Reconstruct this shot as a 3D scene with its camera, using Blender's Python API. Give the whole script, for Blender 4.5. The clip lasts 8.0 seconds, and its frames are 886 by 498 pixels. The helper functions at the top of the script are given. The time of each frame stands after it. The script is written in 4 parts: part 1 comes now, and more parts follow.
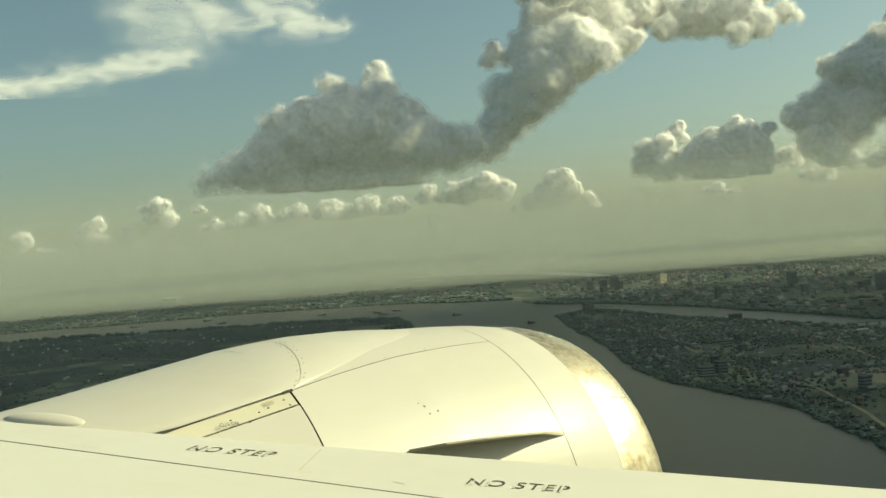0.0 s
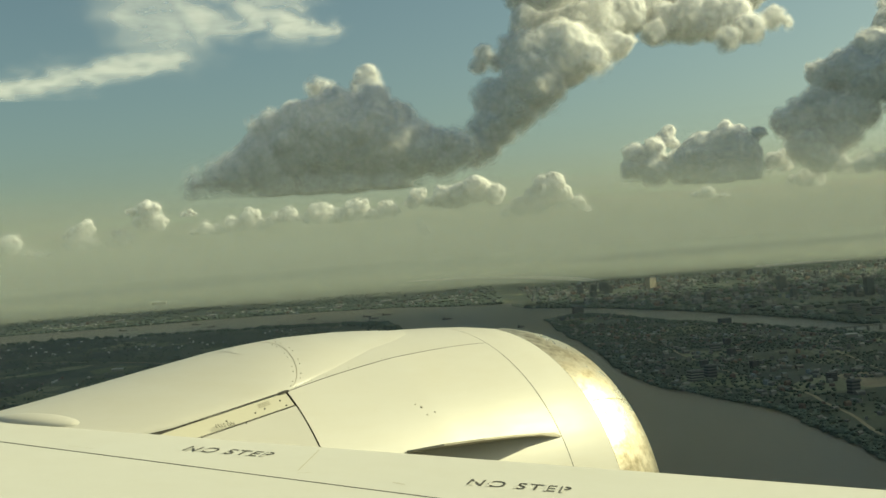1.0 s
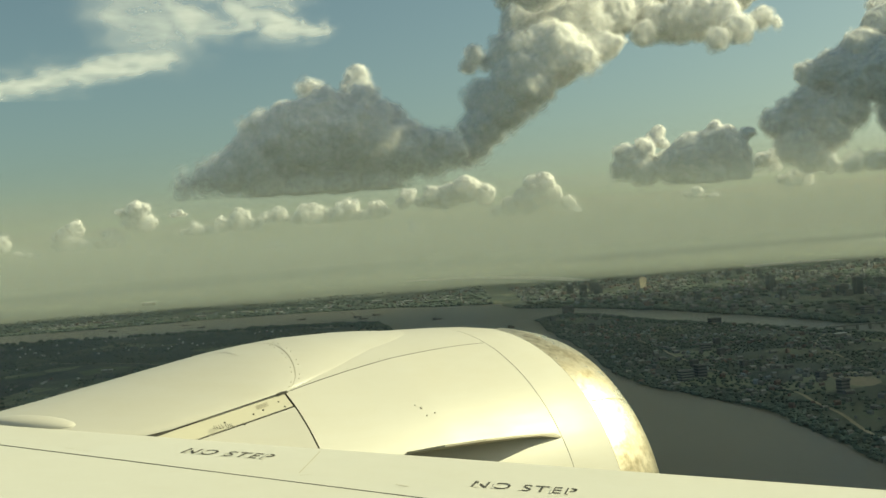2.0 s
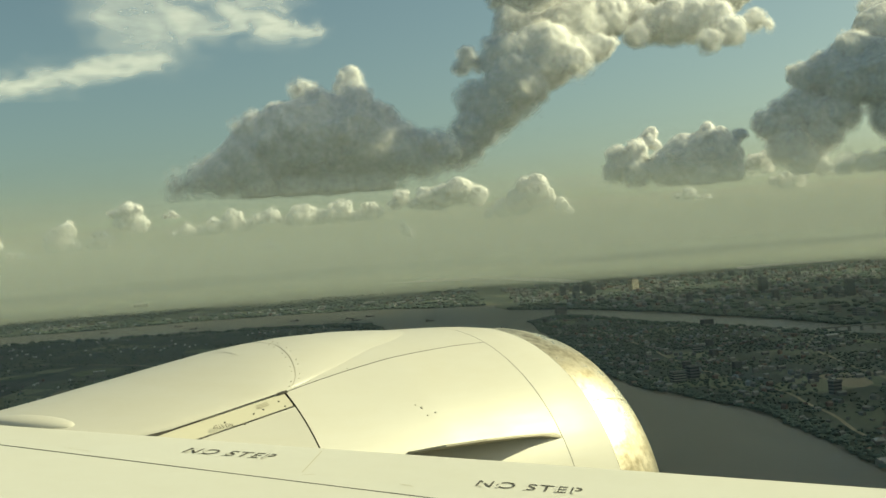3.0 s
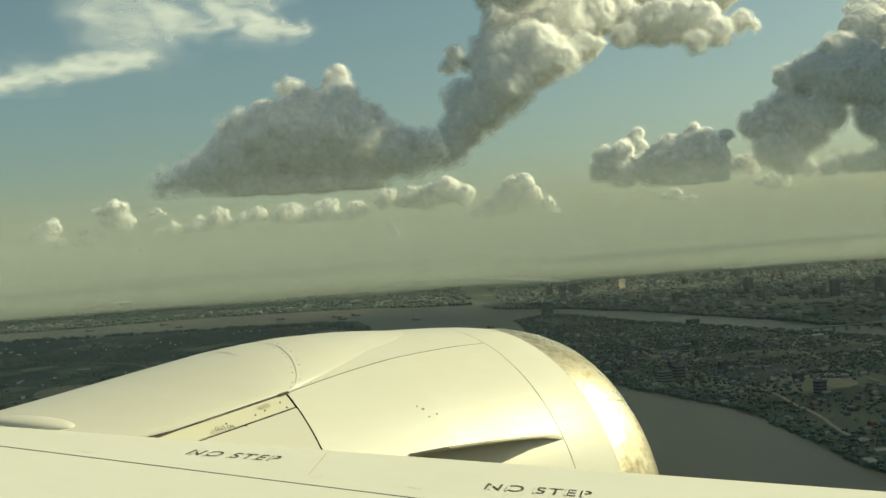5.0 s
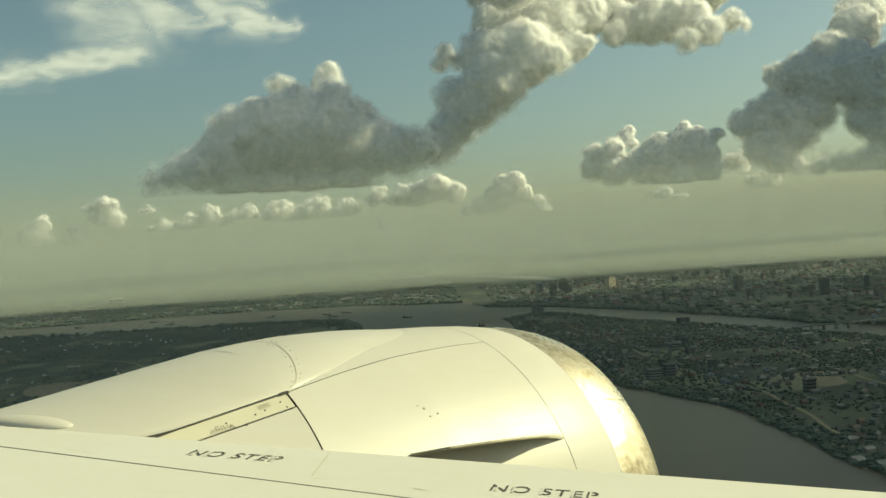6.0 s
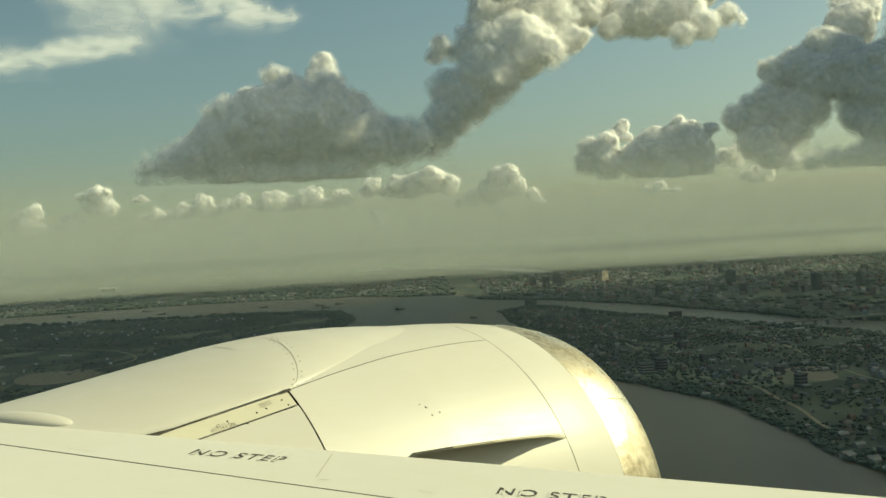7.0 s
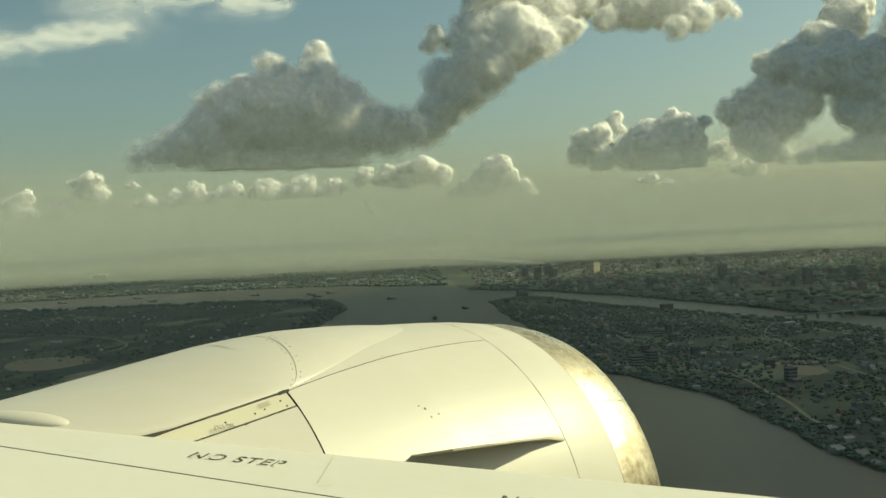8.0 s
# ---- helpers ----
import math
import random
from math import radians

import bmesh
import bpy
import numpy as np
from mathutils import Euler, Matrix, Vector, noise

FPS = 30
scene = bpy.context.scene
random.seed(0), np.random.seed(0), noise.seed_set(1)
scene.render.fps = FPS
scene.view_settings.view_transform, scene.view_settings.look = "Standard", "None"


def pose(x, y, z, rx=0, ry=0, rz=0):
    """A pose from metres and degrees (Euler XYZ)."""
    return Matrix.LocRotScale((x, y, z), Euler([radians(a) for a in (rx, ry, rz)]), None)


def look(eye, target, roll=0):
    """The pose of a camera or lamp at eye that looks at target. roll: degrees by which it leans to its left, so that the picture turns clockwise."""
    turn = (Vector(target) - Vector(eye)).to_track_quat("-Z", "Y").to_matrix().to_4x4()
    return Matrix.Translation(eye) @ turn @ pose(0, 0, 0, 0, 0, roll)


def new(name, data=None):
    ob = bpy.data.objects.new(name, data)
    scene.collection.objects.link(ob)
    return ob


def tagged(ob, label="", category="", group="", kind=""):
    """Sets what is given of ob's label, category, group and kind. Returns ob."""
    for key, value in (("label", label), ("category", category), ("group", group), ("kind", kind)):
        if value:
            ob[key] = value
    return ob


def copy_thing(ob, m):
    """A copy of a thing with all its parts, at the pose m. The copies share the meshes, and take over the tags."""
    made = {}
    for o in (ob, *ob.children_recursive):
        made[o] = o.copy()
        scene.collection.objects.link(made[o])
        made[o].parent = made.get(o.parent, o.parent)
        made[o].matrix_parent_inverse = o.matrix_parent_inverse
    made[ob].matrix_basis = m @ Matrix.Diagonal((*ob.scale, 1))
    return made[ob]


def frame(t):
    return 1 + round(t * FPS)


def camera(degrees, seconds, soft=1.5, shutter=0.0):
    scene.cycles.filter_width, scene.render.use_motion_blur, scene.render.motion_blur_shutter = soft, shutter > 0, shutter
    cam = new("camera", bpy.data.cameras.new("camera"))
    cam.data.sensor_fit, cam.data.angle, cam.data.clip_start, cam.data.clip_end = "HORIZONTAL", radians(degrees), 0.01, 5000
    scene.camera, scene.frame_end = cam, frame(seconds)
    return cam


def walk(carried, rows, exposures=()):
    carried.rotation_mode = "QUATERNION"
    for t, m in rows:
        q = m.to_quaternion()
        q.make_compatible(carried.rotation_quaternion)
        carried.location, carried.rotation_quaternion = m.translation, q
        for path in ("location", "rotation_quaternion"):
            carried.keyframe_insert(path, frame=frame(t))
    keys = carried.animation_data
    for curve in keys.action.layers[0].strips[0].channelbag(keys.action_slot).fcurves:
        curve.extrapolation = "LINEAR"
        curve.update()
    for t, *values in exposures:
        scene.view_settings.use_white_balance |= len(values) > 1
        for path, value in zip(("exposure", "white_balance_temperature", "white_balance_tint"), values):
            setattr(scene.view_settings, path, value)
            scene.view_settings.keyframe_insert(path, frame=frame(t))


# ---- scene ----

# ---- camera ----
cam = camera(44.0, 8.0, soft=1.5)
START = pose(0, 0, 0, 0.41, 4.1, 0)  # the cabin's frame: x to the right, y out through the window, z up
# seconds; metres right, out, up; degrees
ROWS = [
    (0.0, 0.2581, -0.1918, 0.0468, -0.341, 0.277, 1.838),
    (0.5, 0.2222, -0.1613, 0.0222, -0.173, 0.228, 1.547),
    (1.0, 0.1994, -0.1453, 0.0175, -0.135, 0.151, 1.308),
    (1.5, 0.1607, -0.0945, 0.0170, -0.147, 0.179, 1.014),
    (3.0, 0.0674, -0.0303, -0.0086, -0.051, 0.201, 0.418),
    (3.5, 0.0297, 0.0039, -0.0078, -0.019, 0.119, 0.152),
    (4.0, 0.0059, -0.0023, -0.0016, 0.011, 0.089, 0.030),
    (4.5, -0.0154, 0.0005, -0.0005, -0.045, 0.032, -0.049),
    (6.0, -0.1254, 0.0766, 0.0070, -0.220, -0.173, -0.762),
    (6.5, -0.1559, 0.1134, 0.0091, -0.360, -0.295, -0.837),
    (7.0, -0.2005, 0.1480, 0.0466, -0.634, -0.684, -1.113),
    (7.5, -0.2415, 0.1927, 0.0940, -0.947, -1.126, -1.376),
    (8.0, -0.2657, 0.2232, 0.1189, -1.143, -1.316, -1.515),
]
walk(cam, [(t, START @ pose(x, y, z, a, b, c) @ pose(0, 0, 0, 90)) for t, x, y, z, a, b, c in ROWS],
     exposures=[(0.0, 0.61, 8050, -19), (0.6, 0.59, 8050, -19), (1.0, 0.43, 8050, -19), (1.5, 0.49, 8050, -19), (3.0, 0.52, 8050, -19), (4.5, 0.50, 8050, -19), (8.0, 0.49, 8050, -19)])

# ---- light ----
SUN_AZ, SUN_EL = 76.0, 35.0  # degrees clockwise from +y, and above the horizon


def toward(az, el, dist=1.0):
    """The point at that azimuth and elevation (degrees) and distance."""
    a, e = radians(az), radians(el)
    return Vector((math.sin(a) * math.cos(e), math.cos(a) * math.cos(e), math.sin(e))) * dist


scene.cycles.max_bounces, scene.cycles.diffuse_bounces, scene.cycles.transparent_max_bounces = 8, 5, 64  # light goes on through the clouds
world = bpy.data.worlds.new("sky")
scene.world = world
world.use_nodes = True
wn, wl = world.node_tree.nodes, world.node_tree.links
sky = wn.new("ShaderNodeTexSky")
sky.sky_type, sky.sun_disc = "NISHITA", False
sky.sun_elevation, sky.sun_rotation = radians(SUN_EL), radians(SUN_AZ)
sky.air_density, sky.dust_density, sky.ozone_density, sky.altitude = 1.0, 3.0, 1.9, 400
wl.new(sky.outputs[0], wn["Background"].inputs[0])
wn["Background"].inputs[1].default_value = 0.069

sun_data = bpy.data.lights.new("sun", "SUN")
sun_data.energy, sun_data.angle, sun_data.color = 4.1, radians(0.6), (1.0, 0.90, 0.745)
sun = new("sun", sun_data)
sun.matrix_world = look(toward(SUN_AZ, SUN_EL, 100), (0, 0, 0))


# ---- materials ----
def mat(name):
    m = bpy.data.materials.new(name)
    m.use_nodes = True
    return m, m.node_tree.nodes, m.node_tree.links, m.node_tree.nodes["Principled BSDF"]


def texnoise(n, l, scale, detail=4.0, rough=0.55, stretch=None, kind="Object"):
    co = n.new("ShaderNodeTexCoord")
    out = co.outputs[kind]
    if stretch:
        mp = n.new("ShaderNodeMapping")
        mp.inputs["Scale"].default_value = stretch
        l.new(out, mp.inputs[0])
        out = mp.outputs[0]
    t = n.new("ShaderNodeTexNoise")
    t.inputs["Scale"].default_value, t.inputs["Detail"].default_value, t.inputs["Roughness"].default_value = scale, detail, rough
    l.new(out, t.inputs["Vector"])
    return t.outputs["Fac"]


def ramp(n, l, fac, stops):
    r = n.new("ShaderNodeValToRGB")
    while len(r.color_ramp.elements) < len(stops):
        r.color_ramp.elements.new(0.5)
    for e, (p, c) in zip(r.color_ramp.elements, stops):
        e.position, e.color = p, (*c, 1) if len(c) == 3 else c
    l.new(fac, r.inputs[0])
    return r.outputs[0]


def blend(n, l, fac, a, b, mode="MIX"):
    m = n.new("ShaderNodeMix")
    m.data_type, m.blend_type = "RGBA", mode
    for k, v in ((0, fac), (6, a), (7, b)):
        if isinstance(v, (int, float)):
            m.inputs[k].default_value = v
        elif isinstance(v, tuple):
            m.inputs[k].default_value = (*v, 1)
        else:
            l.new(v, m.inputs[k])
    return m.outputs[2]


def calc(n, l, op, a, b=0.0, clamp=False):
    m = n.new("ShaderNodeMath")
    m.operation, m.use_clamp = op, clamp
    for k, v in ((0, a), (1, b)):
        if isinstance(v, (int, float)):
            m.inputs[k].default_value = v
        else:
            l.new(v, m.inputs[k])
    return m.outputs[0]


def bump(n, l, p, height, strength, dist):
    b = n.new("ShaderNodeBump")
    b.inputs["Strength"].default_value, b.inputs["Distance"].default_value = strength, dist
    l.new(height, b.inputs["Height"])
    l.new(b.outputs[0], p.inputs["Normal"])


def paint(name, colour, rough=0.35, dirt=0.12, grime=(0.45, 0.40, 0.30)):
    m, n, l, p = mat(name)
    big = texnoise(n, l, 0.7, 5, 0.6, (1, 1, 1.6))
    streak = texnoise(n, l, 3.0, 6, 0.7, (0.6, 0.6, 4))
    f = calc(n, l, "MULTIPLY", calc(n, l, "MULTIPLY", big, streak), dirt * 3.0, True)
    l.new(blend(n, l, f, colour, grime), p.inputs["Base Color"])
    l.new(calc(n, l, "ADD", calc(n, l, "MULTIPLY", streak, 0.2), rough - 0.1), p.inputs["Roughness"])
    p.inputs["Specular IOR Level"].default_value = 0.30
    bump(n, l, p, texnoise(n, l, 1.2, 2), 0.04, 0.02)
    return m


def simple(name, colour, rough=0.6, metal=0.0, vary=0.25, scale=3.0):
    m, n, l, p = mat(name)
    dark = tuple(c * (1 - vary) for c in colour)
    l.new(blend(n, l, texnoise(n, l, scale, 5), dark, colour), p.inputs["Base Color"])
    p.inputs["Roughness"].default_value, p.inputs["Metallic"].default_value = rough, metal
    return m


WHITE = paint("aircraft_white_paint", (0.53, 0.515, 0.48), 0.42, 0.26)
WING_WHITE = paint("wing_grey_white_paint", (0.585, 0.575, 0.535), 0.45, 0.16)
PANEL = paint("yellowish_panel_paint", (0.58, 0.55, 0.45), 0.5, 0.3)
# fin darker than the white paint: its shade is put into the colour
FIN = paint("shaded_fin_paint", (0.46, 0.43, 0.35), 0.5, 0.3)
SEAL = simple("dark_sealant", (0.045, 0.040, 0.032), 0.7)
SOFT_SEAL = simple("faded_sealant", (0.42, 0.38, 0.30), 0.7)
BLACK = simple("black_stencil_paint", (0.06, 0.055, 0.045), 0.6)
FAINT = simple("faded_stencil_paint", (0.50, 0.46, 0.36), 0.6)
RIVET = simple("grey_rivet", (0.38, 0.35, 0.29), 0.5)

LIP, n, l, p = mat("worn_metal_painted_reflection")
worn = texnoise(n, l, 1.7, 8, 0.65, (1, 1, 1.3))
fine = texnoise(n, l, 14, 6, 0.6)
both = calc(n, l, "ADD", calc(n, l, "MULTIPLY", worn, 0.7), calc(n, l, "MULTIPLY", fine, 0.3))
# dark blotches: wear and soot, plus dark ground reflections painted into the metal's colour
l.new(ramp(n, l, both, [(0.40, (0.20, 0.17, 0.12)), (0.47, (0.40, 0.35, 0.26)), (0.53, (0.60, 0.54, 0.43)), (0.60, (0.76, 0.71, 0.60))]), p.inputs["Base Color"])
p.inputs["Metallic"].default_value = 0.9
l.new(ramp(n, l, both, [(0.40, (0.50, 0.50, 0.50)), (0.58, (0.27, 0.27, 0.27))]), p.inputs["Roughness"])

# land: fields, scrub and bare earth at two sizes
LAND, n, l, p = mat("river_plain_fields")
co = n.new("ShaderNodeTexCoord")
vor = n.new("ShaderNodeTexVoronoi")
vor.inputs["Scale"].default_value, vor.inputs["Randomness"].default_value = 0.035, 0.85
mp = n.new("ShaderNodeMapping")
mp.inputs["Rotation"].default_value, mp.inputs["Scale"].default_value = (0, 0, 0.5), (1.6, 0.8, 1)
l.new(co.outputs["Object"], mp.inputs[0])
l.new(mp.outputs[0], vor.inputs["Vector"])
sep = n.new("ShaderNodeSeparateColor")
l.new(vor.outputs["Color"], sep.inputs[0])
crop = ramp(n, l, sep.outputs[0], [(0.0, (0.038, 0.055, 0.046)), (0.35, (0.053, 0.072, 0.056)), (0.6, (0.074, 0.094, 0.070)),
                                   (0.8, (0.102, 0.126, 0.072)), (0.93, (0.180, 0.186, 0.120))])
wood = texnoise(n, l, 0.010, 8, 0.62)
grain = texnoise(n, l, 0.22, 6, 0.7)
base = blend(n, l, ramp(n, l, wood, [(0.46, (0, 0, 0)), (0.58, (1, 1, 1))]), crop, (0.050, 0.066, 0.044))
base = blend(n, l, calc(n, l, "MULTIPLY", ramp(n, l, grain, [(0.60, (0, 0, 0)), (0.72, (1, 1, 1))]), 0.3), base, (0.144, 0.156, 0.120))
wide = texnoise(n, l, 0.0045, 5, 0.6, (0.5, 1.6, 1))
base = blend(n, l, calc(n, l, "MULTIPLY", ramp(n, l, wide, [(0.52, (0, 0, 0)), (0.62, (1, 1, 1))]), 0.35), base, (0.132, 0.138, 0.110))
l.new(base, p.inputs["Base Color"])
p.inputs["Roughness"].default_value = 0.9
bump(n, l, p, grain, 0.6, 1.0)

WATER, n, l, p = mat("silty_river_water")
flow = texnoise(n, l, 0.012, 6, 0.6, (1, 0.5, 1))
l.new(blend(n, l, flow, (0.070, 0.057, 0.030), (0.088, 0.072, 0.040)), p.inputs["Base Color"])
p.inputs["Roughness"].default_value = 0.33
p.inputs["Specular IOR Level"].default_value = 0.15
bump(n, l, p, texnoise(n, l, 0.6, 5, 0.65), 0.25, 0.15)

TREES, n, l, p = mat("dense_tree_crowns")
l.new(ramp(n, l, texnoise(n, l, 0.35, 6, 0.7), [(0.3, (0.066, 0.092, 0.073)), (0.55, (0.097, 0.128, 0.097)), (0.75, (0.136, 0.163, 0.119))]), p.inputs["Base Color"])
p.inputs["Roughness"].default_value = 0.85

def misty(n, l, fac, colour, through_share):
    """A white scatterer that lets light through, thinned out by fac."""
    df, ts, mx = n.new("ShaderNodeBsdfDiffuse"), n.new("ShaderNodeBsdfTranslucent"), n.new("ShaderNodeMixShader")
    tr, mo = n.new("ShaderNodeBsdfTransparent"), n.new("ShaderNodeMixShader")
    df.inputs[0].default_value = ts.inputs[0].default_value = (*colour, 1)
    mx.inputs[0].default_value = through_share
    l.new(df.outputs[0], mx.inputs[1]), l.new(ts.outputs[0], mx.inputs[2])
    l.new(fac, mo.inputs[0]), l.new(tr.outputs[0], mo.inputs[1]), l.new(mx.outputs[0], mo.inputs[2])
    l.new(mo.outputs[0], n["Material Output"].inputs[0])


CLOUD, n, l, p = mat("cumulus_cloud")
n.remove(p)
df, ts, mx = n.new("ShaderNodeBsdfDiffuse"), n.new("ShaderNodeBsdfTranslucent"), n.new("ShaderNodeMixShader")
pale = blend(n, l, texnoise(n, l, 0.004, 4), (0.95, 0.95, 0.95), (0.99, 0.99, 0.99))
mx.inputs[0].default_value = 0.45
l.new(pale, df.inputs[0]), l.new(pale, ts.inputs[0])
l.new(df.outputs[0], mx.inputs[1]), l.new(ts.outputs[0], mx.inputs[2])
l.new(mx.outputs[0], n["Material Output"].inputs[0])

MIST, n, l, p = mat("thinning_cloud_edge")
n.remove(p)
at = n.new("ShaderNodeAttribute")
at.attribute_name = "layer"
fray = calc(n, l, "ADD", calc(n, l, "MULTIPLY", texnoise(n, l, 0.016, 4, 0.5), 1.3), calc(n, l, "MULTIPLY", texnoise(n, l, 0.06, 3, 0.5), 0.5))
ragged = calc(n, l, "MULTIPLY", calc(n, l, "SUBTRACT", fray, 0.9), calc(n, l, "ADD", calc(n, l, "MULTIPLY", at.outputs["Fac"], 1.3), 0.3))
fac = calc(n, l, "ADD", calc(n, l, "SUBTRACT", 0.92, calc(n, l, "MULTIPLY", at.outputs["Fac"], 1.12)), ragged)
fac = calc(n, l, "MULTIPLY", calc(n, l, "MAXIMUM", calc(n, l, "MINIMUM", fac, 1.0), 0.0), 0.62)
misty(n, l, fac, (0.99, 0.99, 0.99), 0.5)

CIRRUS, n, l, p = mat("thin_high_cloud")
n.remove(p)
at = n.new("ShaderNodeAttribute")
at.attribute_name = "veil"
wisp = texnoise(n, l, 0.0034, 8, 0.57, (0.8, 0.5, 1))
fac = calc(n, l, "MULTIPLY", at.outputs["Fac"], ramp(n, l, wisp, [(0.26, (0.14, 0.14, 0.14)), (0.64, (0.64, 0.64, 0.64))]), True)
misty(n, l, fac, (0.9, 0.9, 0.9), 0.85)

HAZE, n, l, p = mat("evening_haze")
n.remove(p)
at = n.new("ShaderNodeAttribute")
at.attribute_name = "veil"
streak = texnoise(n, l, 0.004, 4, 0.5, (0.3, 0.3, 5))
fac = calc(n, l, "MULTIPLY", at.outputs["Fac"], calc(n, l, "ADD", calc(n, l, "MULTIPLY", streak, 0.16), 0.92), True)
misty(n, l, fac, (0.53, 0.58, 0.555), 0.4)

ROOFS = [simple("roof_pale_sheet", (0.270, 0.266, 0.252), 0.5), simple("roof_rust_tile", (0.198, 0.144, 0.119), 0.8),
         simple("roof_grey_sheet", (0.198, 0.198, 0.189), 0.6), simple("roof_blue_sheet", (0.234, 0.270, 0.288), 0.6)]
WALL_PALE = simple("pale_render", (0.28, 0.27, 0.24), 0.8)
SHED_ROOF = simple("bright_metal_roof", (0.45, 0.45, 0.43), 0.5)
WALL_GREY = simple("grey_concrete", (0.16, 0.16, 0.155), 0.8)
# hotel wall: the sunlight on it is put into this bright colour
WALL_SUNNY = simple("painted_sunlit_cladding", (0.72, 0.62, 0.46), 0.6)
WALL_DARK = simple("dark_glass_cladding", (0.07, 0.085, 0.09), 0.3)
WINDOW = simple("window_glass", (0.085, 0.09, 0.09), 0.2)
EARTH = simple("bare_pale_earth", (0.30, 0.26, 0.18), 0.9, 0, 0.4, 0.1)
HULL = simple("dark_barge_hull", (0.05, 0.045, 0.04), 0.6)


# ---- mesh helpers ----
def meshed(name, verts, faces, material, parent=None, label="", smooth=True):
    me = bpy.data.meshes.new(name)
    me.from_pydata([tuple(v) for v in verts], [], faces)
    me.materials.append(material)
    if smooth:
        me.polygons.foreach_set("use_smooth", [True] * len(me.polygons))
    ob = new(name, me)
    ob.parent = parent
    return tagged(ob, label) if label else ob


def part(name, bm, material, parent, label="", smooth=False):
    me = bpy.data.meshes.new(name)
    bm.to_mesh(me)
    bm.free()
    me.materials.append(material)
    if smooth:
        me.polygons.foreach_set("use_smooth", [True] * len(me.polygons))
    ob = new(name, me)
    ob.parent = parent
    return tagged(ob, label) if label else ob


def box(bm, x0, x1, y0, y1, z0, z1, m=None):
    vs = [bm.verts.new((x, y, z)) for z in (z0, z1) for y in (y0, y1) for x in (x0, x1)]
    for f in ((0, 2, 3, 1), (4, 5, 7, 6), (0, 1, 5, 4), (2, 6, 7, 3), (0, 4, 6, 2), (1, 3, 7, 5)):
        bm.faces.new([vs[i] for i in f])
    if m is not None:
        bmesh.ops.transform(bm, matrix=m, verts=vs)
    return vs


def interp(x, xs, ys):
    return float(np.interp(x, xs, ys))


def sheet(name, grid, material, parent, label="", thick=0.0):
    """A sheet through rows of points, with a skirt folded down by thick along the given inward vectors."""
    rows, cols = len(grid), len(grid[0])
    verts = [v for row in grid for v in row]
    faces = [(i * cols + j, i * cols + j + 1, (i + 1) * cols + j + 1, (i + 1) * cols + j) for i in range(rows - 1) for j in range(cols - 1)]
    ob = meshed(name, verts, faces, material, parent, label)
    if thick:
        sol = ob.modifiers.new("thickness", "SOLIDIFY")
        sol.thickness, sol.offset = thick, 1
    return ob


# ---- the aircraft: nacelle, pylon fairing and wing ----
airplane = tagged(new("airplane"), "white passenger jet's engine and wing in evening sun", "airplane")
airplane.matrix_world = START

HUB = Vector((0.0, 9.81, -2.472))
AXIS = Vector((math.cos(radians(41.2)) * math.cos(radians(1.1)), math.sin(radians(41.2)) * math.cos(radians(1.1)), math.sin(radians(1.1))))
UPV = (Vector((0, 0, 1)) - AXIS * AXIS.z).normalized()
SIDE = AXIS.cross(UPV)  # towards the cabin
S_NODES = [-5.2, -4.2, -3.1, -2.19, -1.1, -0.4, 0.0, 0.3, 0.55, 0.8, 1.0, 1.12, 1.19, 1.21]
R_NODES = [1.20, 1.39, 1.592, 1.715, 1.76, 1.76, 1.75, 1.735, 1.708, 1.692, 1.652, 1.612, 1.56, 1.51]


def radius(s):
    return interp(s, S_NODES, R_NODES)


def on_nacelle(s, th, lift=0.0):
    r = radius(s) + lift
    return HUB + AXIS * s + (UPV * math.cos(radians(th)) + SIDE * math.sin(radians(th))) * r


def hinge(s):
    """The angle of the cowl's upper edge."""
    if s > -2.19:
        return 18.8 - 1.487 * s + 1.573 * s * s
    return interp(s, [-5.2, -3.1, -2.19], [42, 33, 29.6])


def shell(name, s_list, th0, th1, nth, material, parent, label="", lift=0.0):
    grid = []
    for s in s_list:
        a, b = (th0(s) if callable(th0) else th0), (th1(s) if callable(th1) else th1)
        grid.append([on_nacelle(s, a + (b - a) * j / nth, lift) for j in range(nth + 1)])
    return sheet(name, grid, material, parent, label)


def spread(a, b, k):
    return [a + (b - a) * i / k for i in range(k + 1)]


GAP = 0.006
nacelle = shell("nacelle", spread(-2.2, 0.6, 20), 0, 360, 128, SEAL, airplane, "white engine nacelle with dark panel gaps", -0.03)
shell("inner_shell", spread(-5.0, -2.2, 20), lambda s: hinge(s) - 2, lambda s: 355 - hinge(s), 96, SEAL, nacelle, "", -0.012)
sheet("upper_skin", [[on_nacelle(s, hinge(s) * k, -0.02 - 0.16 * math.cos(k * math.pi / 2)) for k in spread(-1, 1, 24)] for s in spread(-5.0, -2.2, 20)], WHITE, nacelle)
shell("nose_cowl", spread(0.0035, 0.55, 8), 0, 360, 128, WHITE, nacelle)
shell("fan_cowl", spread(-2.19 + GAP, -0.0035, 24), lambda s: hinge(s) + 0.22, 180, 72, WHITE, nacelle)
shell("far_fan_cowl", spread(-2.19 + GAP, -0.0035, 24), 180.2, lambda s: 360 - hinge(s), 72, WHITE, nacelle)
shell("spine_panel", spread(-2.19 + GAP, -0.0035, 24), lambda s: -hinge(s) + 0.25, lambda s: hinge(s), 32, WHITE, nacelle)
shell("reverser_cowl", spread(-5.0, -2.19 - GAP, 20), lambda s: hinge(s) + 5.2 + 0.2, 200, 64, WHITE, nacelle)
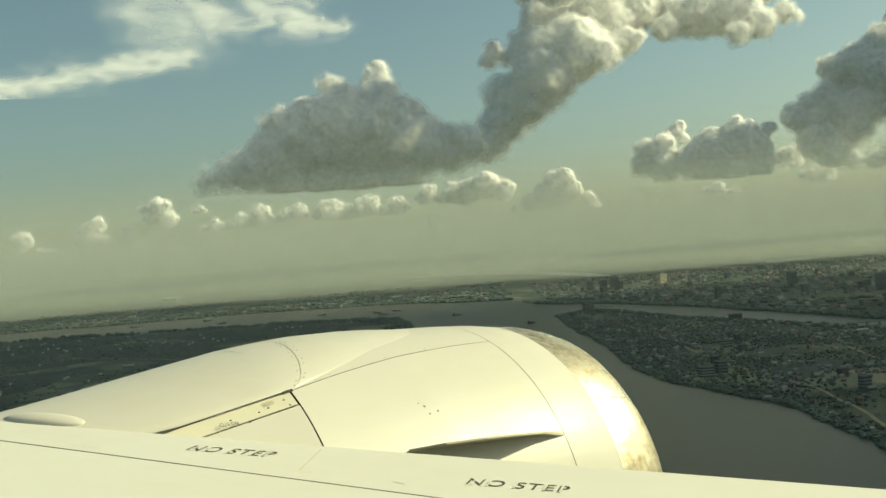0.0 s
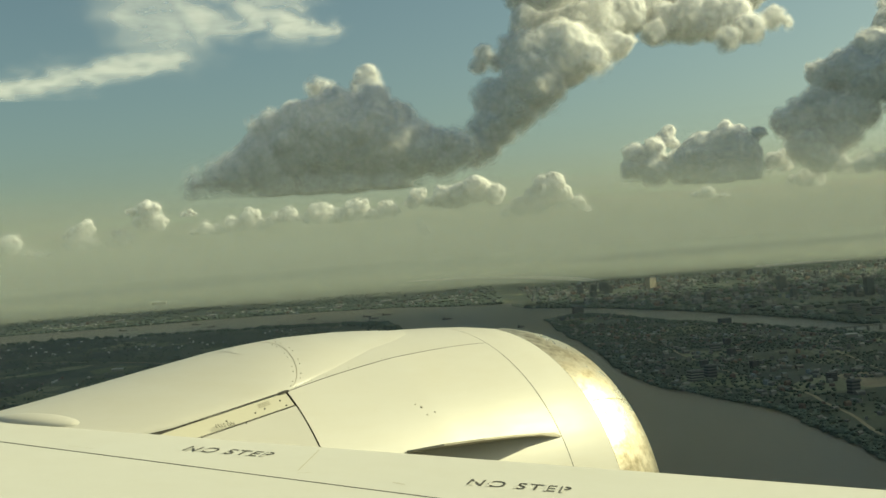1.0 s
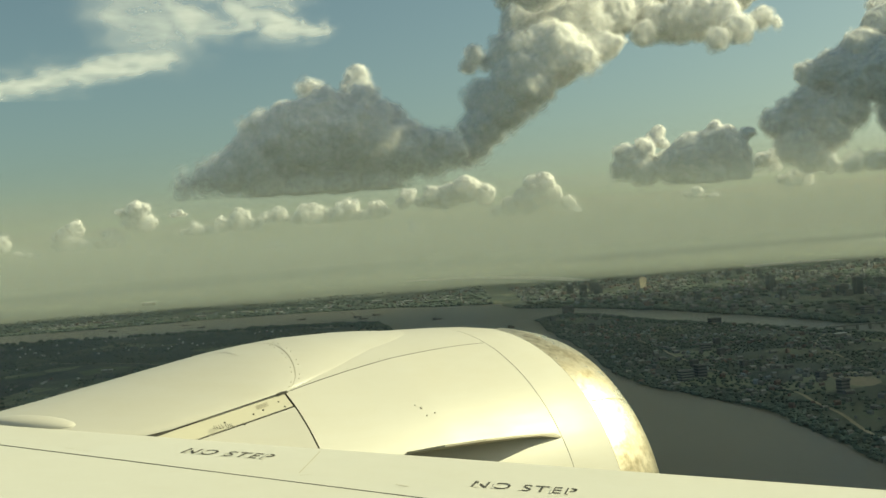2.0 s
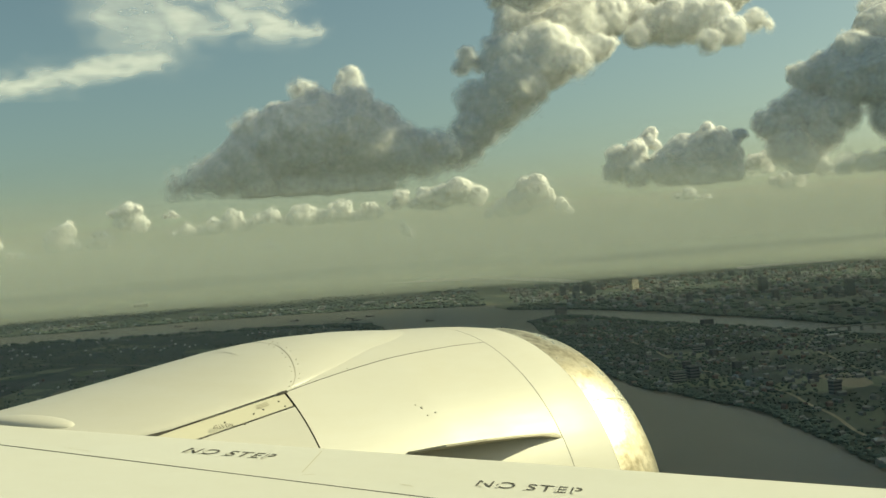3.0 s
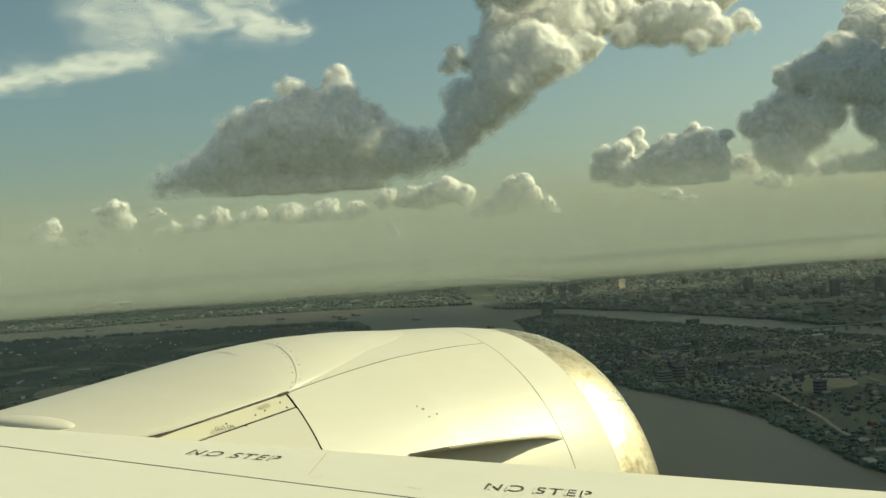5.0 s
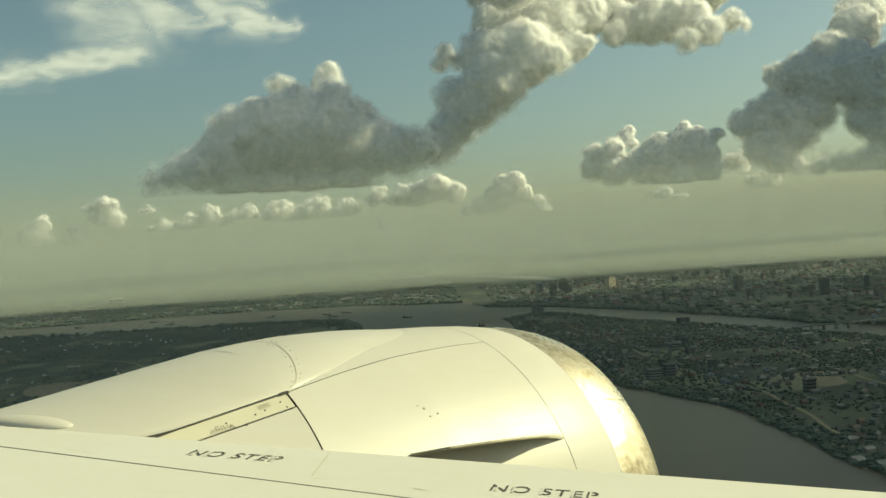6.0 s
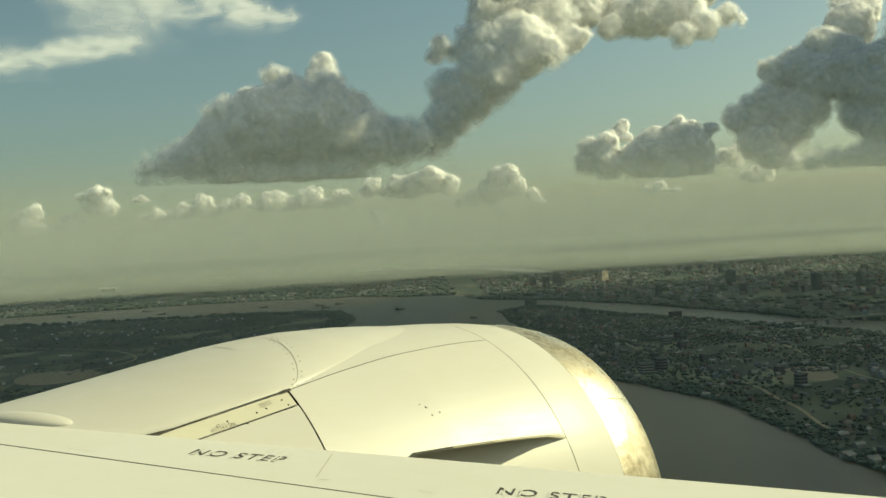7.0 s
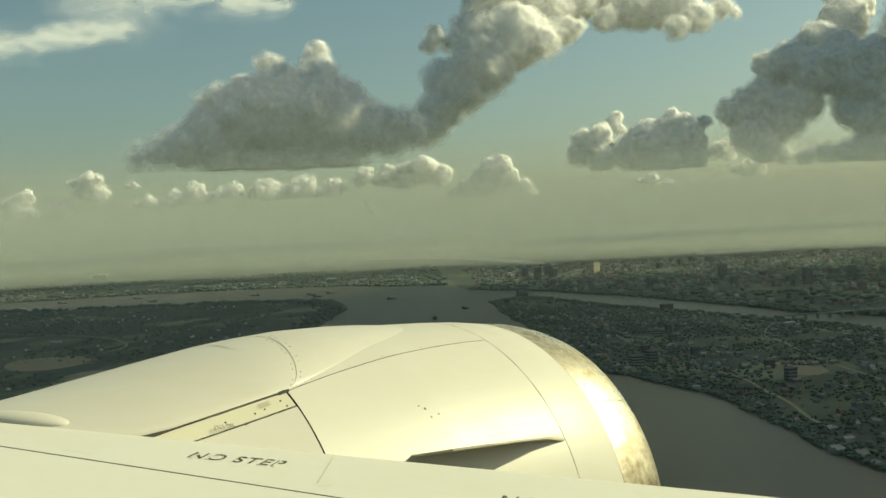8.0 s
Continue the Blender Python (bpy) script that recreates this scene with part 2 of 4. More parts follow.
shell("latch_panel", spread(-5.0, -2.19 - 2 * GAP, 20), lambda s: hinge(s) + 0.3, lambda s: hinge(s) + 5.2, 8, PANEL, nacelle, "yellowish narrow access panel", 0.0)
# lip: round the front and back into the inlet
lip_s = spread(0.553, 1.0, 8) + [1.06, 1.12, 1.16, 1.19, 1.205]
lip_grid = [[on_nacelle(s, 360 * j / 160) for j in range(161)] for s in lip_s]
for s, r in ((1.21, 1.48), (1.20, 1.45), (1.16, 1.42), (1.05, 1.39), (0.8, 1.36), (0.2, 1.35)):
    lip_grid.append([HUB + AXIS * s + (UPV * math.cos(j * math.pi / 80) + SIDE * math.sin(j * math.pi / 80)) * r for j in range(161)])
inlet_lip = sheet("inlet_lip", lip_grid, LIP, nacelle, "worn polished bare-metal inlet lip with painted dark reflections")
# thin seam across the lip skin
bm = bmesh.new()
for i in range(10):
    s0, s1 = 0.60 + 0.055 * i, 0.60 + 0.055 * (i + 1)
    vs = [bm.verts.new(on_nacelle(s, th, 0.003)) for s, th in ((s0, 47.0), (s1, 47.0), (s1, 47.25), (s0, 47.25))]
    bm.faces.new(vs)
part("lip_seam", bm, SOFT_SEAL, inlet_lip)

# pylon fairing over the top of the nacelle, running aft over the wing
PY_S = [-8.0, -6.5, -5.0, -4.0, -3.5, -3.1, -2.6, -2.19, -1.9, -1.6, -1.13, -0.86, -0.62, -0.53, -0.47]
PY_TOP = [-2.0, -1.65, -1.30, -1.135, -1.05, -0.975, -0.875, -0.796, -0.755, -0.722, -0.706, -0.708, -0.717, -0.722, -0.729]
PY_HALF = [0.40, 0.46, 0.55, 0.68, 0.79, 0.852, 0.855, 0.838, 0.755, 0.665, 0.505, 0.395, 0.265, 0.15, 0.02]


def fairing_point(s, k):
    top, half = interp(s, PY_S, PY_TOP), interp(s, PY_S, PY_HALF)
    mid = HUB + AXIS * s
    w = half * math.sin(k * math.pi / 2)
    m = min(max((s + 2.4) / 1.2, 0), 1)
    edge = math.sqrt(max(radius(s) ** 2 - half ** 2, 0.1)) * UPV.z + mid.z - 0.004 - 0.003 * m
    fall = abs(math.sin(k * math.pi / 2)) ** 2.4
    flat = 0.5 * (1 - math.sqrt(max(1 - fall, 0.0))) + 0.5 * abs(math.sin(k * math.pi / 2)) ** 1.8
    drop = flat * (1 - m) + fall * m
    return Vector((mid.x, mid.y, 0)) + SIDE * w + Vector((0, 0, top + (edge - top) * drop - SIDE.z * w))


def ring_s(k):
    """Where the fairing's two pieces meet: farther forward on top."""
    return -2.19 + 0.34 * (1 - abs(k) ** 1.6)


KS = [-1 + 2 * j / 40 for j in range(41)]
pylon = sheet("pylon_fairing", [[fairing_point(-8.0 + (ring_s(k) - 0.004 + 8.0) * i / 40, k) for k in KS] for i in range(41)], WHITE, airplane)
sheet("front_fairing", [[fairing_point(ring_s(k) + 0.004 + (-0.48 - ring_s(k)) * i / 24, k) for k in KS] for i in range(25)], WHITE, pylon)
sheet("joint_seal", [[fairing_point(ring_s(k) + d, k) + Vector((0, 0, -0.003)) for k in KS] for d in (-0.012, 0.012)], SOFT_SEAL, pylon)


def stud(place, normal, r, material, parent, name="rivet"):
    bm = bmesh.new()
    bmesh.ops.create_cone(bm, cap_ends=True, segments=10, radius1=r, radius2=r * 0.7, depth=0.006)
    q = normal.to_track_quat("Z", "Y").to_matrix().to_4x4()
    bmesh.ops.transform(bm, matrix=Matrix.Translation(place + normal * 0.002) @ q, verts=bm.verts)
    return part(name, bm, material, parent)


def outward(th):
    return UPV * math.cos(radians(th)) + SIDE * math.sin(radians(th))


for i in range(13):
    k = 0.02 + 0.93 * i / 12
    for d in (-0.035, 0.045):
        if (i + int(d > 0)) % 3:
            a = fairing_point(ring_s(k) + d, k)
            tangent = fairing_point(ring_s(k) + d, k + 0.02) - a
            stud(a, AXIS.cross(tangent).normalized() * (1 if AXIS.cross(tangent).z > 0 else -1), 0.0045, RIVET, pylon)
for s0 in (-2.08, -2.0, -1.93, -1.78, -1.55, -1.2, -0.75):
    stud(on_nacelle(s0, hinge(s0) - 0.7), outward(hinge(s0)), 0.0035, RIVET, nacelle)
for s0, th, r in ((-1.21, 42.1, 0.013), (-1.20, 44.6, 0.008), (-1.12, 44.2, 0.008), (-1.25, 41.0, 0.006)):
    stud(on_nacelle(s0, th), outward(th), r, RIVET, nacelle, "latch_screw")
for s0, th in ((-2.72, 34.6), (-2.50, 34.2), (-2.42, 33.6), (-2.28, 32.2), (-2.26, 34.2), (-2.6, 36.6)):
    stud(on_nacelle(s0, th), outward(th), 0.007, BLACK, nacelle, "latch_screw")
# dark seals along the latch panel's long edges and at its front end
for name, shift, half, mtl in (("seal_strip", 0.0, 0.16, SEAL), ("seal_strip", 5.2, 0.08, SEAL)):
    sheet(name, [[on_nacelle(s0, hinge(s0) + shift + d * min(1.0, 0.45 + 0.3 * (s0 + 4.2)), 0.006) for d in (-half, half)] for s0 in spread(-4.2, -2.2, 30)], mtl, nacelle)
sheet("corner_seal", [[on_nacelle(s0, th, 0.008) for th in spread(29.3 + e, 30.2 + e, 4)] for s0, e in ((-2.26, 0.3), (-2.22, 0.1), (-2.172, 0.0))], SEAL, nacelle)

# strake on the cowl's side
fin_out = UPV * math.cos(radians(76)) + SIDE * math.sin(radians(76))
bm = bmesh.new()
outline = [(0.0, 56.6, 0.0), (-0.06, 55.4, 0.0), (-0.5, 54.6, 0.0), (-1.0, 53.8, 0.0), (-1.52, 53.0, 0.0), (-1.60, 53.0, 0.10), (-1.45, 53.0, 0.34), (-1.1, 53.6, 0.36), (-0.7, 54.2, 0.24), (-0.3, 55.0, 0.10)]
top = [bm.verts.new(on_nacelle(s, th) + fin_out * o) for s, th, o in outline]
low = [bm.verts.new(v.co - UPV * 0.014 + SIDE * 0.003) for v in top]
bm.faces.new(top), bm.faces.new(low[::-1])
for i in range(len(top)):
    j = (i + 1) % len(top)
    bm.faces.new((top[j], top[i], low[i], low[j]))
bmesh.ops.recalc_face_normals(bm, faces=bm.faces)
part("strake", bm, FIN, nacelle, "vortex fin on the cowl, painted darker for its shade")

# wing: slat along the leading edge, then the fixed upper skin
LE = Vector((0.0, 6.4, -1.22))
OUT = Vector((-0.975, 0.22, 0.030))
AFT = Vector((-0.22, -0.975, 0.0))


def on_wing(u, q, lift=0.0):
    drop = 0.0
    if q < 0.10:
        k = min((0.10 - q) / 0.30, 1.0)
        drop = 0.26 * (1 - math.sqrt(1 - k * k))
    elif q > 1.3:
        drop = -0.012 * (q - 1.3) + 0.006 * (q - 1.3) ** 2
    return LE + OUT * u + AFT * q + Vector((0, 0, lift - drop))


def slat_edge(u):
    return 1.036 - 0.164 * min(u, 3.5)


US = spread(-5, 16, 84)
wing = sheet("wing", [[on_wing(u, slat_edge(u) + 0.010 + (6.5 - 0.25 * max(u, 0)) * (j / 24) ** 1.2) for j in range(25)] for u in US], WING_WHITE, airplane)
slat_q = [-0.198, -0.19, -0.17, -0.14, -0.10, -0.06, -0.02, 0.02, 0.06, 0.10]
slat = sheet("slat", [[on_wing(u, q) for q in slat_q] + [on_wing(u, 0.10 + (slat_edge(u) - 0.11) * j / 6) for j in range(1, 7)] for u in US], WING_WHITE, wing)
bm = bmesh.new()
for i in range(len(US) - 1):
    a, b = US[i], US[i + 1]
    bm.faces.new([bm.verts.new(on_wing(u, slat_edge(u) + d, -0.0015)) for u, d in ((a, -0.014), (b, -0.014), (b, 0.014), (a, 0.014))])
part("slat_gap", bm, SEAL, wing, "dark gap behind the slat")
sheet("lower_skin", [[on_wing(u, -0.19 + 6.0 * (j / 16) ** 1.3) + Vector((0, 0, -0.27 - 0.4 * math.sin(math.pi * min(j / 16, 1)))) for j in range(17)] for u in US], WING_WHITE, wing)


def lettering(name, words, height, width, place, along, up, material, parent):
    cu = bpy.data.curves.new(name, "FONT")
    cu.body, cu.size, cu.extrude = words, height * 1.4, 0.0
    cu.space_character = 1.12
    tmp = new(name, cu)
    me = bpy.data.meshes.new_from_object(tmp.evaluated_get(bpy.context.evaluated_depsgraph_get()))
    bpy.data.objects.remove(tmp)
    me.materials.clear()
    me.materials.append(material)
    ob = new(name, me)
    ob.parent = parent
    a, b = along.normalized(), up.normalized()
    c = a.cross(b)
    me.transform(Matrix.Diagonal((width / max(v.co.x for v in me.vertices), height / max(v.co.y for v in me.vertices), 1, 1)))
    m = Matrix((a, b, c)).transposed().to_4x4()
    m.translation = place
    ob.matrix_local = m
    return ob


lettering("stencil_text", "NO STEP", 0.14, 0.55, on_wing(1.425, 0.472, 0.003), -OUT, -AFT, BLACK, slat)
lettering("stencil_text", "NO STEP", 0.14, 0.55, on_wing(-0.35, 0.75, 0.003), -OUT, -AFT, BLACK, slat)
lettering("placard_text", "NO STEP", 0.034, 0.15, on_nacelle(-2.68, 35.4, 0.004), -AXIS, on_nacelle(-2.7, 37.5) - on_nacelle(-2.7, 36.0), BLACK, nacelle)
bm = bmesh.new()
for i in range(3):
    bm.faces.new([bm.verts.new(on_nacelle(s0, hinge(s0) + th, 0.004)) for s0, th in ((-2.45, 1.2 + i * 0.5), (-2.36, 1.2 + i * 0.5), (-2.36, 1.5 + i * 0.5), (-2.45, 1.5 + i * 0.5))])
part("faded_placard", bm, FAINT, nacelle)

# bridges that cut the stencilled letters
for u0, q0 in ((1.425, 0.472), (-0.35, 0.75)):
    for c in (0.040, 0.125, 0.268, 0.425, 0.510):
        bm = bmesh.new()
        bm.faces.new([bm.verts.new(on_wing(u0 - c - e, q0 - f, 0.0045)) for e, f in ((-0.006, -0.01), (0.006, -0.01), (0.006, 0.15), (-0.006, 0.15))])
        part("stencil_bridge", bm, WING_WHITE, slat)

# small blister where the pylon meets the leading edge, and hairline joints on the slat
bm = bmesh.new()
bmesh.ops.create_uvsphere(bm, u_segments=24, v_segments=12, radius=1.0)
frame_m = Matrix((OUT.normalized(), AFT, Vector((0, 0, 1)))).transposed().to_4x4()
bmesh.ops.transform(bm, matrix=Matrix.Translation(LE + OUT * 2.75 + AFT * -0.10 + Vector((0, 0, -0.01))) @ frame_m @ Matrix.Diagonal((0.32, 0.12, 0.055, 1)), verts=bm.verts)
part("blister", bm, WHITE, wing, "", True)
for a, b, w in (((0.581, 0.742), (0.66, 0.259), 0.003), ((0.66, 0.259), (0.70, 0.05), 0.003), ((0.56, 0.80), (0.50, 0.765), 0.003), ((-0.06, 0.86), (0.02, 0.83), 0.004), ((1.9, 0.62), (2.1, 0.58), 0.002)):
    bm = bmesh.new()
    d = Vector((b[0] - a[0], b[1] - a[1])).normalized() * w
    bm.faces.new([bm.verts.new(on_wing(u, q, 0.002)) for u, q in ((a[0] - d.y, a[1] + d.x), (a[0] + d.y, a[1] - d.x), (b[0] + d.y, b[1] - d.x), (b[0] - d.y, b[1] + d.x))])
    part("hairline_joint", bm, FAINT, slat)

# ---- the land, a tenth of its size, 50 m below ----
GROUND_Z = -50.0
bm = bmesh.new()
bmesh.ops.create_grid(bm, x_segments=140, y_segments=140, size=7000)
for v in bm.verts:  # the land rises a little towards the horizon
    v.co.z = GROUND_Z + 44 * min(max((v.co.xy.length - 2400) / 2500, 0), 1) ** 1.5
ground = tagged(part("ground", bm, LAND, None, "", True), "flat river plain with dark fields and scrub", "ground", kind="structure")


def smooth_line(pts, step=14.0, wobble=0.0, seed=0):
    """A Catmull-Rom line through the points, with a little unevenness."""
    out = []
    for i in range(len(pts) - 1):
        p0, p1, p2, p3 = (Vector(pts[min(max(k, 0), len(pts) - 1)]) for k in (i - 1, i, i + 1, i + 2))
        k = max(int((p2 - p1).length / step), 2)
        for j in range(k):
            t = j / k
            v = 0.5 * (2 * p1 + (p2 - p0) * t + (2 * p0 - 5 * p1 + 4 * p2 - p3) * t * t + (3 * p1 - p0 - 3 * p2 + p3) * t ** 3)
            w = noise.noise_vector((v.x * 0.05, v.y * 0.05, seed)) * wobble
            out.append((v.x + w.x, v.y + w.y))
    return out + [tuple(pts[-1])]


FAR_BANK = smooth_line([(-1400, 700), (-800, 980), (-493, 1124), (-394, 1138), (-248, 1170), (-88, 1134), (-17, 1065), (37, 1040)], 14, 5, 1)
CHANNEL_FAR = smooth_line([(37, 1040), (46, 941), (94, 872), (141, 764), (163, 692), (188, 604), (197, 556), (213, 534), (234, 502), (300, 400), (420, 250)], 12, 3, 2)
CHANNEL_NEAR = smooth_line([(51, 766), (69, 799), (89, 789), (123, 670), (154, 590), (178, 527), (192, 484), (203, 437), (250, 340), (360, 200)], 12, 3, 3)
RIGHT_BANK = smooth_line([(51, 766), (51, 636), (57, 539), (57, 444), (59, 394), (70, 350), (80, 315), (84, 275), (86, 222), (86, 179), (80, 60), (60, -300)], 8, 3, 4)
LEFT_BANK = smooth_line([(-1400, 560), (-800, 820), (-421, 958), (-314, 948), (-213, 936), (-137, 912), (-88, 885), (-64, 838), (-51, 769), (-52, 716), (-60, 566), (-76, 433), (-110, 330), (-160, 150), (-200, -300)], 12, 4, 5)


def pool(name, outline, z, label):
    bm = bmesh.new()
    bm.faces.new([bm.verts.new((x, y, z)) for x, y in outline])
    bmesh.ops.triangulate(bm, faces=bm.faces)
    bmesh.ops.recalc_face_normals(bm, faces=bm.faces)
    return tagged(part(name, bm, WATER, None), label, "river", kind="structure")


water = pool("water", FAR_BANK + CHANNEL_FAR[1:] + CHANNEL_NEAR[::-1] + RIGHT_BANK[1:] + LEFT_BANK[::-1], GROUND_Z + 0.15, "wide silty brown river at a confluence")
pool("water", smooth_line([(-300, 2900), (-34, 2470), (72, 2219), (157, 1870), (193, 1486), (205, 1235)], 30, 4, 6) + smooth_line([(180, 1216), (171, 1375), (140, 1677), (66, 2033), (-31, 2242), (-300, 2600)], 30, 4, 7), GROUND_Z + 0.15, "pale far reach of the river")
pool("water", smooth_line([(440, 1695), (500, 1720), (563, 1673), (546, 1600), (480, 1590), (414, 1566), (440, 1695)], 20, 8, 8)[:-1], GROUND_Z + 0.15, "pale far lake in the haze")

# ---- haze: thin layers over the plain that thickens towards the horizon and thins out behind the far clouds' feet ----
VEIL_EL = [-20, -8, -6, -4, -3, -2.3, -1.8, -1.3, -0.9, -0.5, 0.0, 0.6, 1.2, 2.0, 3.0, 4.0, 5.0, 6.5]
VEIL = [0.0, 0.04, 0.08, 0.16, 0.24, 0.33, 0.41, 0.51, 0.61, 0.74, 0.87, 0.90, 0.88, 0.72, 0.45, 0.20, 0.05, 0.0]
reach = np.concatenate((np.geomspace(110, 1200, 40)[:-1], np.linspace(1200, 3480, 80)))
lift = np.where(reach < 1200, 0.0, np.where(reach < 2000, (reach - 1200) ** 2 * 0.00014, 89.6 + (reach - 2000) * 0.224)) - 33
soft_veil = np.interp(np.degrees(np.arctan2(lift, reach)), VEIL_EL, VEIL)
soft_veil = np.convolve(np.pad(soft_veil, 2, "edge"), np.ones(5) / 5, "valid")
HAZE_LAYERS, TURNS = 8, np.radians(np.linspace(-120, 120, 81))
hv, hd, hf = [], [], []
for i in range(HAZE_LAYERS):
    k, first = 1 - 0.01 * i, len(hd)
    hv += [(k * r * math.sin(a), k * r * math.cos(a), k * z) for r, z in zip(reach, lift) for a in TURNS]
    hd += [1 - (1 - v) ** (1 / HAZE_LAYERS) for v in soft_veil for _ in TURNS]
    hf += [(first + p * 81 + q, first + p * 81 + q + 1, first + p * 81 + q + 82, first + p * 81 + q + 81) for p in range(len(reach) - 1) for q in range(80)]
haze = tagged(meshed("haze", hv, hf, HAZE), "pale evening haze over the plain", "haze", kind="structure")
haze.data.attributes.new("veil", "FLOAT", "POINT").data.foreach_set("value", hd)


# ---- clouds ----
def ico(level):
    bm = bmesh.new()
    bmesh.ops.create_icosphere(bm, subdivisions=level, radius=1.0)
    v = np.array([x.co[:] for x in bm.verts])
    f = np.array([[x.index for x in face.verts] for face in bm.faces])
    bm.free()
    return v, f


ICO = {k: ico(k) for k in (1, 2, 3, 4)}


def heap_mesh(balls, cell, rounds=9):
    """One closed skin round all the balls."""
    V, F, k = [], [], 0
    for c, R in balls:
        v, f = ICO[3]
        V.append(v * R + c)
        F.append(f + k)
        k += len(v)
    me = bpy.data.meshes.new("heap")
    me.from_pydata(np.concatenate(V).tolist(), [], np.concatenate(F).tolist())
    ob = new("heap", me)
    rem = ob.modifiers.new("skin", "REMESH")
    rem.mode, rem.voxel_size, rem.adaptivity = "VOXEL", cell, 0.0
    smo = ob.modifiers.new("soften", "SMOOTH")
    smo.factor, smo.iterations = 0.5, rounds
    tri = ob.modifiers.new("triangles", "TRIANGULATE")
    tri.min_vertices = 4
    out = bpy.data.meshes.new_from_object(ob.evaluated_get(bpy.context.evaluated_depsgraph_get()))
    bpy.data.objects.remove(ob)
    V = np.empty(len(out.vertices) * 3)
    N = np.empty(len(out.vertices) * 3)
    F = np.empty(len(out.polygons) * 3, int)
    out.vertices.foreach_get("co", V), out.vertices.foreach_get("normal", N)
    out.polygons.foreach_get("vertices", F)
    bpy.data.meshes.remove(out)
    return V.reshape(-1, 3), N.reshape(-1, 3), F.reshape(-1, 3)


def cumulus(lumps, dist, base_el, label, seed, puffs=6, cell=7.0, fuzz=1.0, core=0.97):
    """A heap of lumps (azimuth, elevation, radius in degrees, share by which it stands farther off) with smaller ones on them, on a flattish base."""
    rng = np.random.default_rng(seed)
    dist, cell, balls = dist * 0.86, cell * 0.86, []
    for az, el, r, *back in lumps:
        far_off = dist * (1 + sum(back))
        c, R = np.array(toward(az, el, far_off)), far_off * math.tan(radians(r))
        balls.append((c, R * core))
        for _ in range(puffs):
            d = rng.normal(size=3)
            d[2] = abs(d[2]) - 0.2
            d /= np.linalg.norm(d)
            balls.append((c + d * R * rng.uniform(0.55, 0.85), R * rng.uniform(0.22, 0.42)))
    return layered(balls, dist * math.tan(radians(base_el)), label, cell, fuzz)


def layered(balls, floor, label, cell, fuzz, layers=7, dense=True):
    """A dense heart in a coat of thin misty layers that thin out and break up outwards."""
    V, N, F = heap_mesh(balls, cell, 6)
    span = V[:, 2].max() - floor
    up = np.clip((V[:, 2] - floor) / (0.5 * span), 0.2, 1)
    for size, amp in ((14 * cell, 2.6), (6 * cell, 1.6), (2.6 * cell, 0.35)):
        lump = np.array([abs(noise.noise(Vector(v / size))) for v in V])
        V = V + N * ((0.22 - lump) * amp * cell * up * 1.5)[:, None]
    drift = np.array([noise.noise(Vector(v / (9 * cell)) + Vector((9, 4, 2))) for v in V])
    loose = 1.0 + 0.9 * (1 - up) + 1.2 * np.clip(drift, -0.4, 0.8)  # softer low down and in places
    VS, FS, shell = [], [], []
    for i in range(0 if dense else 1, layers + 1):
        k = i / layers
        W = V + N * ((-2.0 + 4.6 * k) * cell * fuzz * loose)[:, None]
        under = W[:, 2] < floor
        W[under, 2] = floor + (W[under, 2] - floor) * 0.15
        VS.append(W), FS.append(F + len(shell) * len(V)), shell.append(np.full(len(V), k))
    core_faces = len(F) if dense else 0
    VS, FS = np.concatenate(VS), np.concatenate(FS)
    me = bpy.data.meshes.new("cloud")
    me.vertices.add(len(VS)), me.loops.add(FS.size), me.polygons.add(len(FS))
    me.vertices.foreach_set("co", VS.ravel())
    me.loops.foreach_set("vertex_index", FS.ravel())
    me.polygons.foreach_set("loop_start", np.arange(0, FS.size, 3))
    me.polygons.foreach_set("use_smooth", np.ones(len(FS), bool))
    me.polygons.foreach_set("material_index", (np.arange(len(FS)) >= core_faces).astype(int))
    me.update()
    me.attributes.new("layer", "FLOAT", "POINT").data.foreach_set("value", np.concatenate(shell))
    me.materials.append(CLOUD), me.materials.append(MIST)
    return tagged(new("cloud", me), label, "cloud", "clouds")


cumulus([(-13.74, 4.44, 0.53), (-12.65, 4.73, 0.83), (-11.5, 5.01, 1.18), (-10.12, 5.57, 1.65), (-8.63, 6.36, 1.89), (-7.01, 6.61, 2.19), (-5.25, 6.68, 2.24), (-3.81, 6.19, 1.95), (-2.38, 5.62, 1.59), (-1.07, 5.36, 1.3), (-0.08, 5.52, 1), (-9.82, 7.05, 1), (-8.33, 7.61, 1.06), (-6.16, 7.9, 1.3), (-4.5, 8.09, 1.06), (-3.44, 7.27, 1.06), (-9.78, 4.33, 1.18), (-7.77, 4.04, 1.18), (-5.74, 3.91, 1.18), (-3.67, 4.07, 1.18), (-12.25, 5.57, 0.41, 0.05), (-7.13, 9.05, 0.56, 0.05), (-6.61, 8.93, 0.38, 0.05), (-4.54, 9.54, 0.59, 0.05), (-4.8, 8.8, 0.71, 0.05), (-4.09, 8.94, 0.5, 0.05)],
        4400, 3.76, "broad grey cumulus with sunlit knobs on top", 1, puffs=5, cell=8.5, fuzz=1.1)
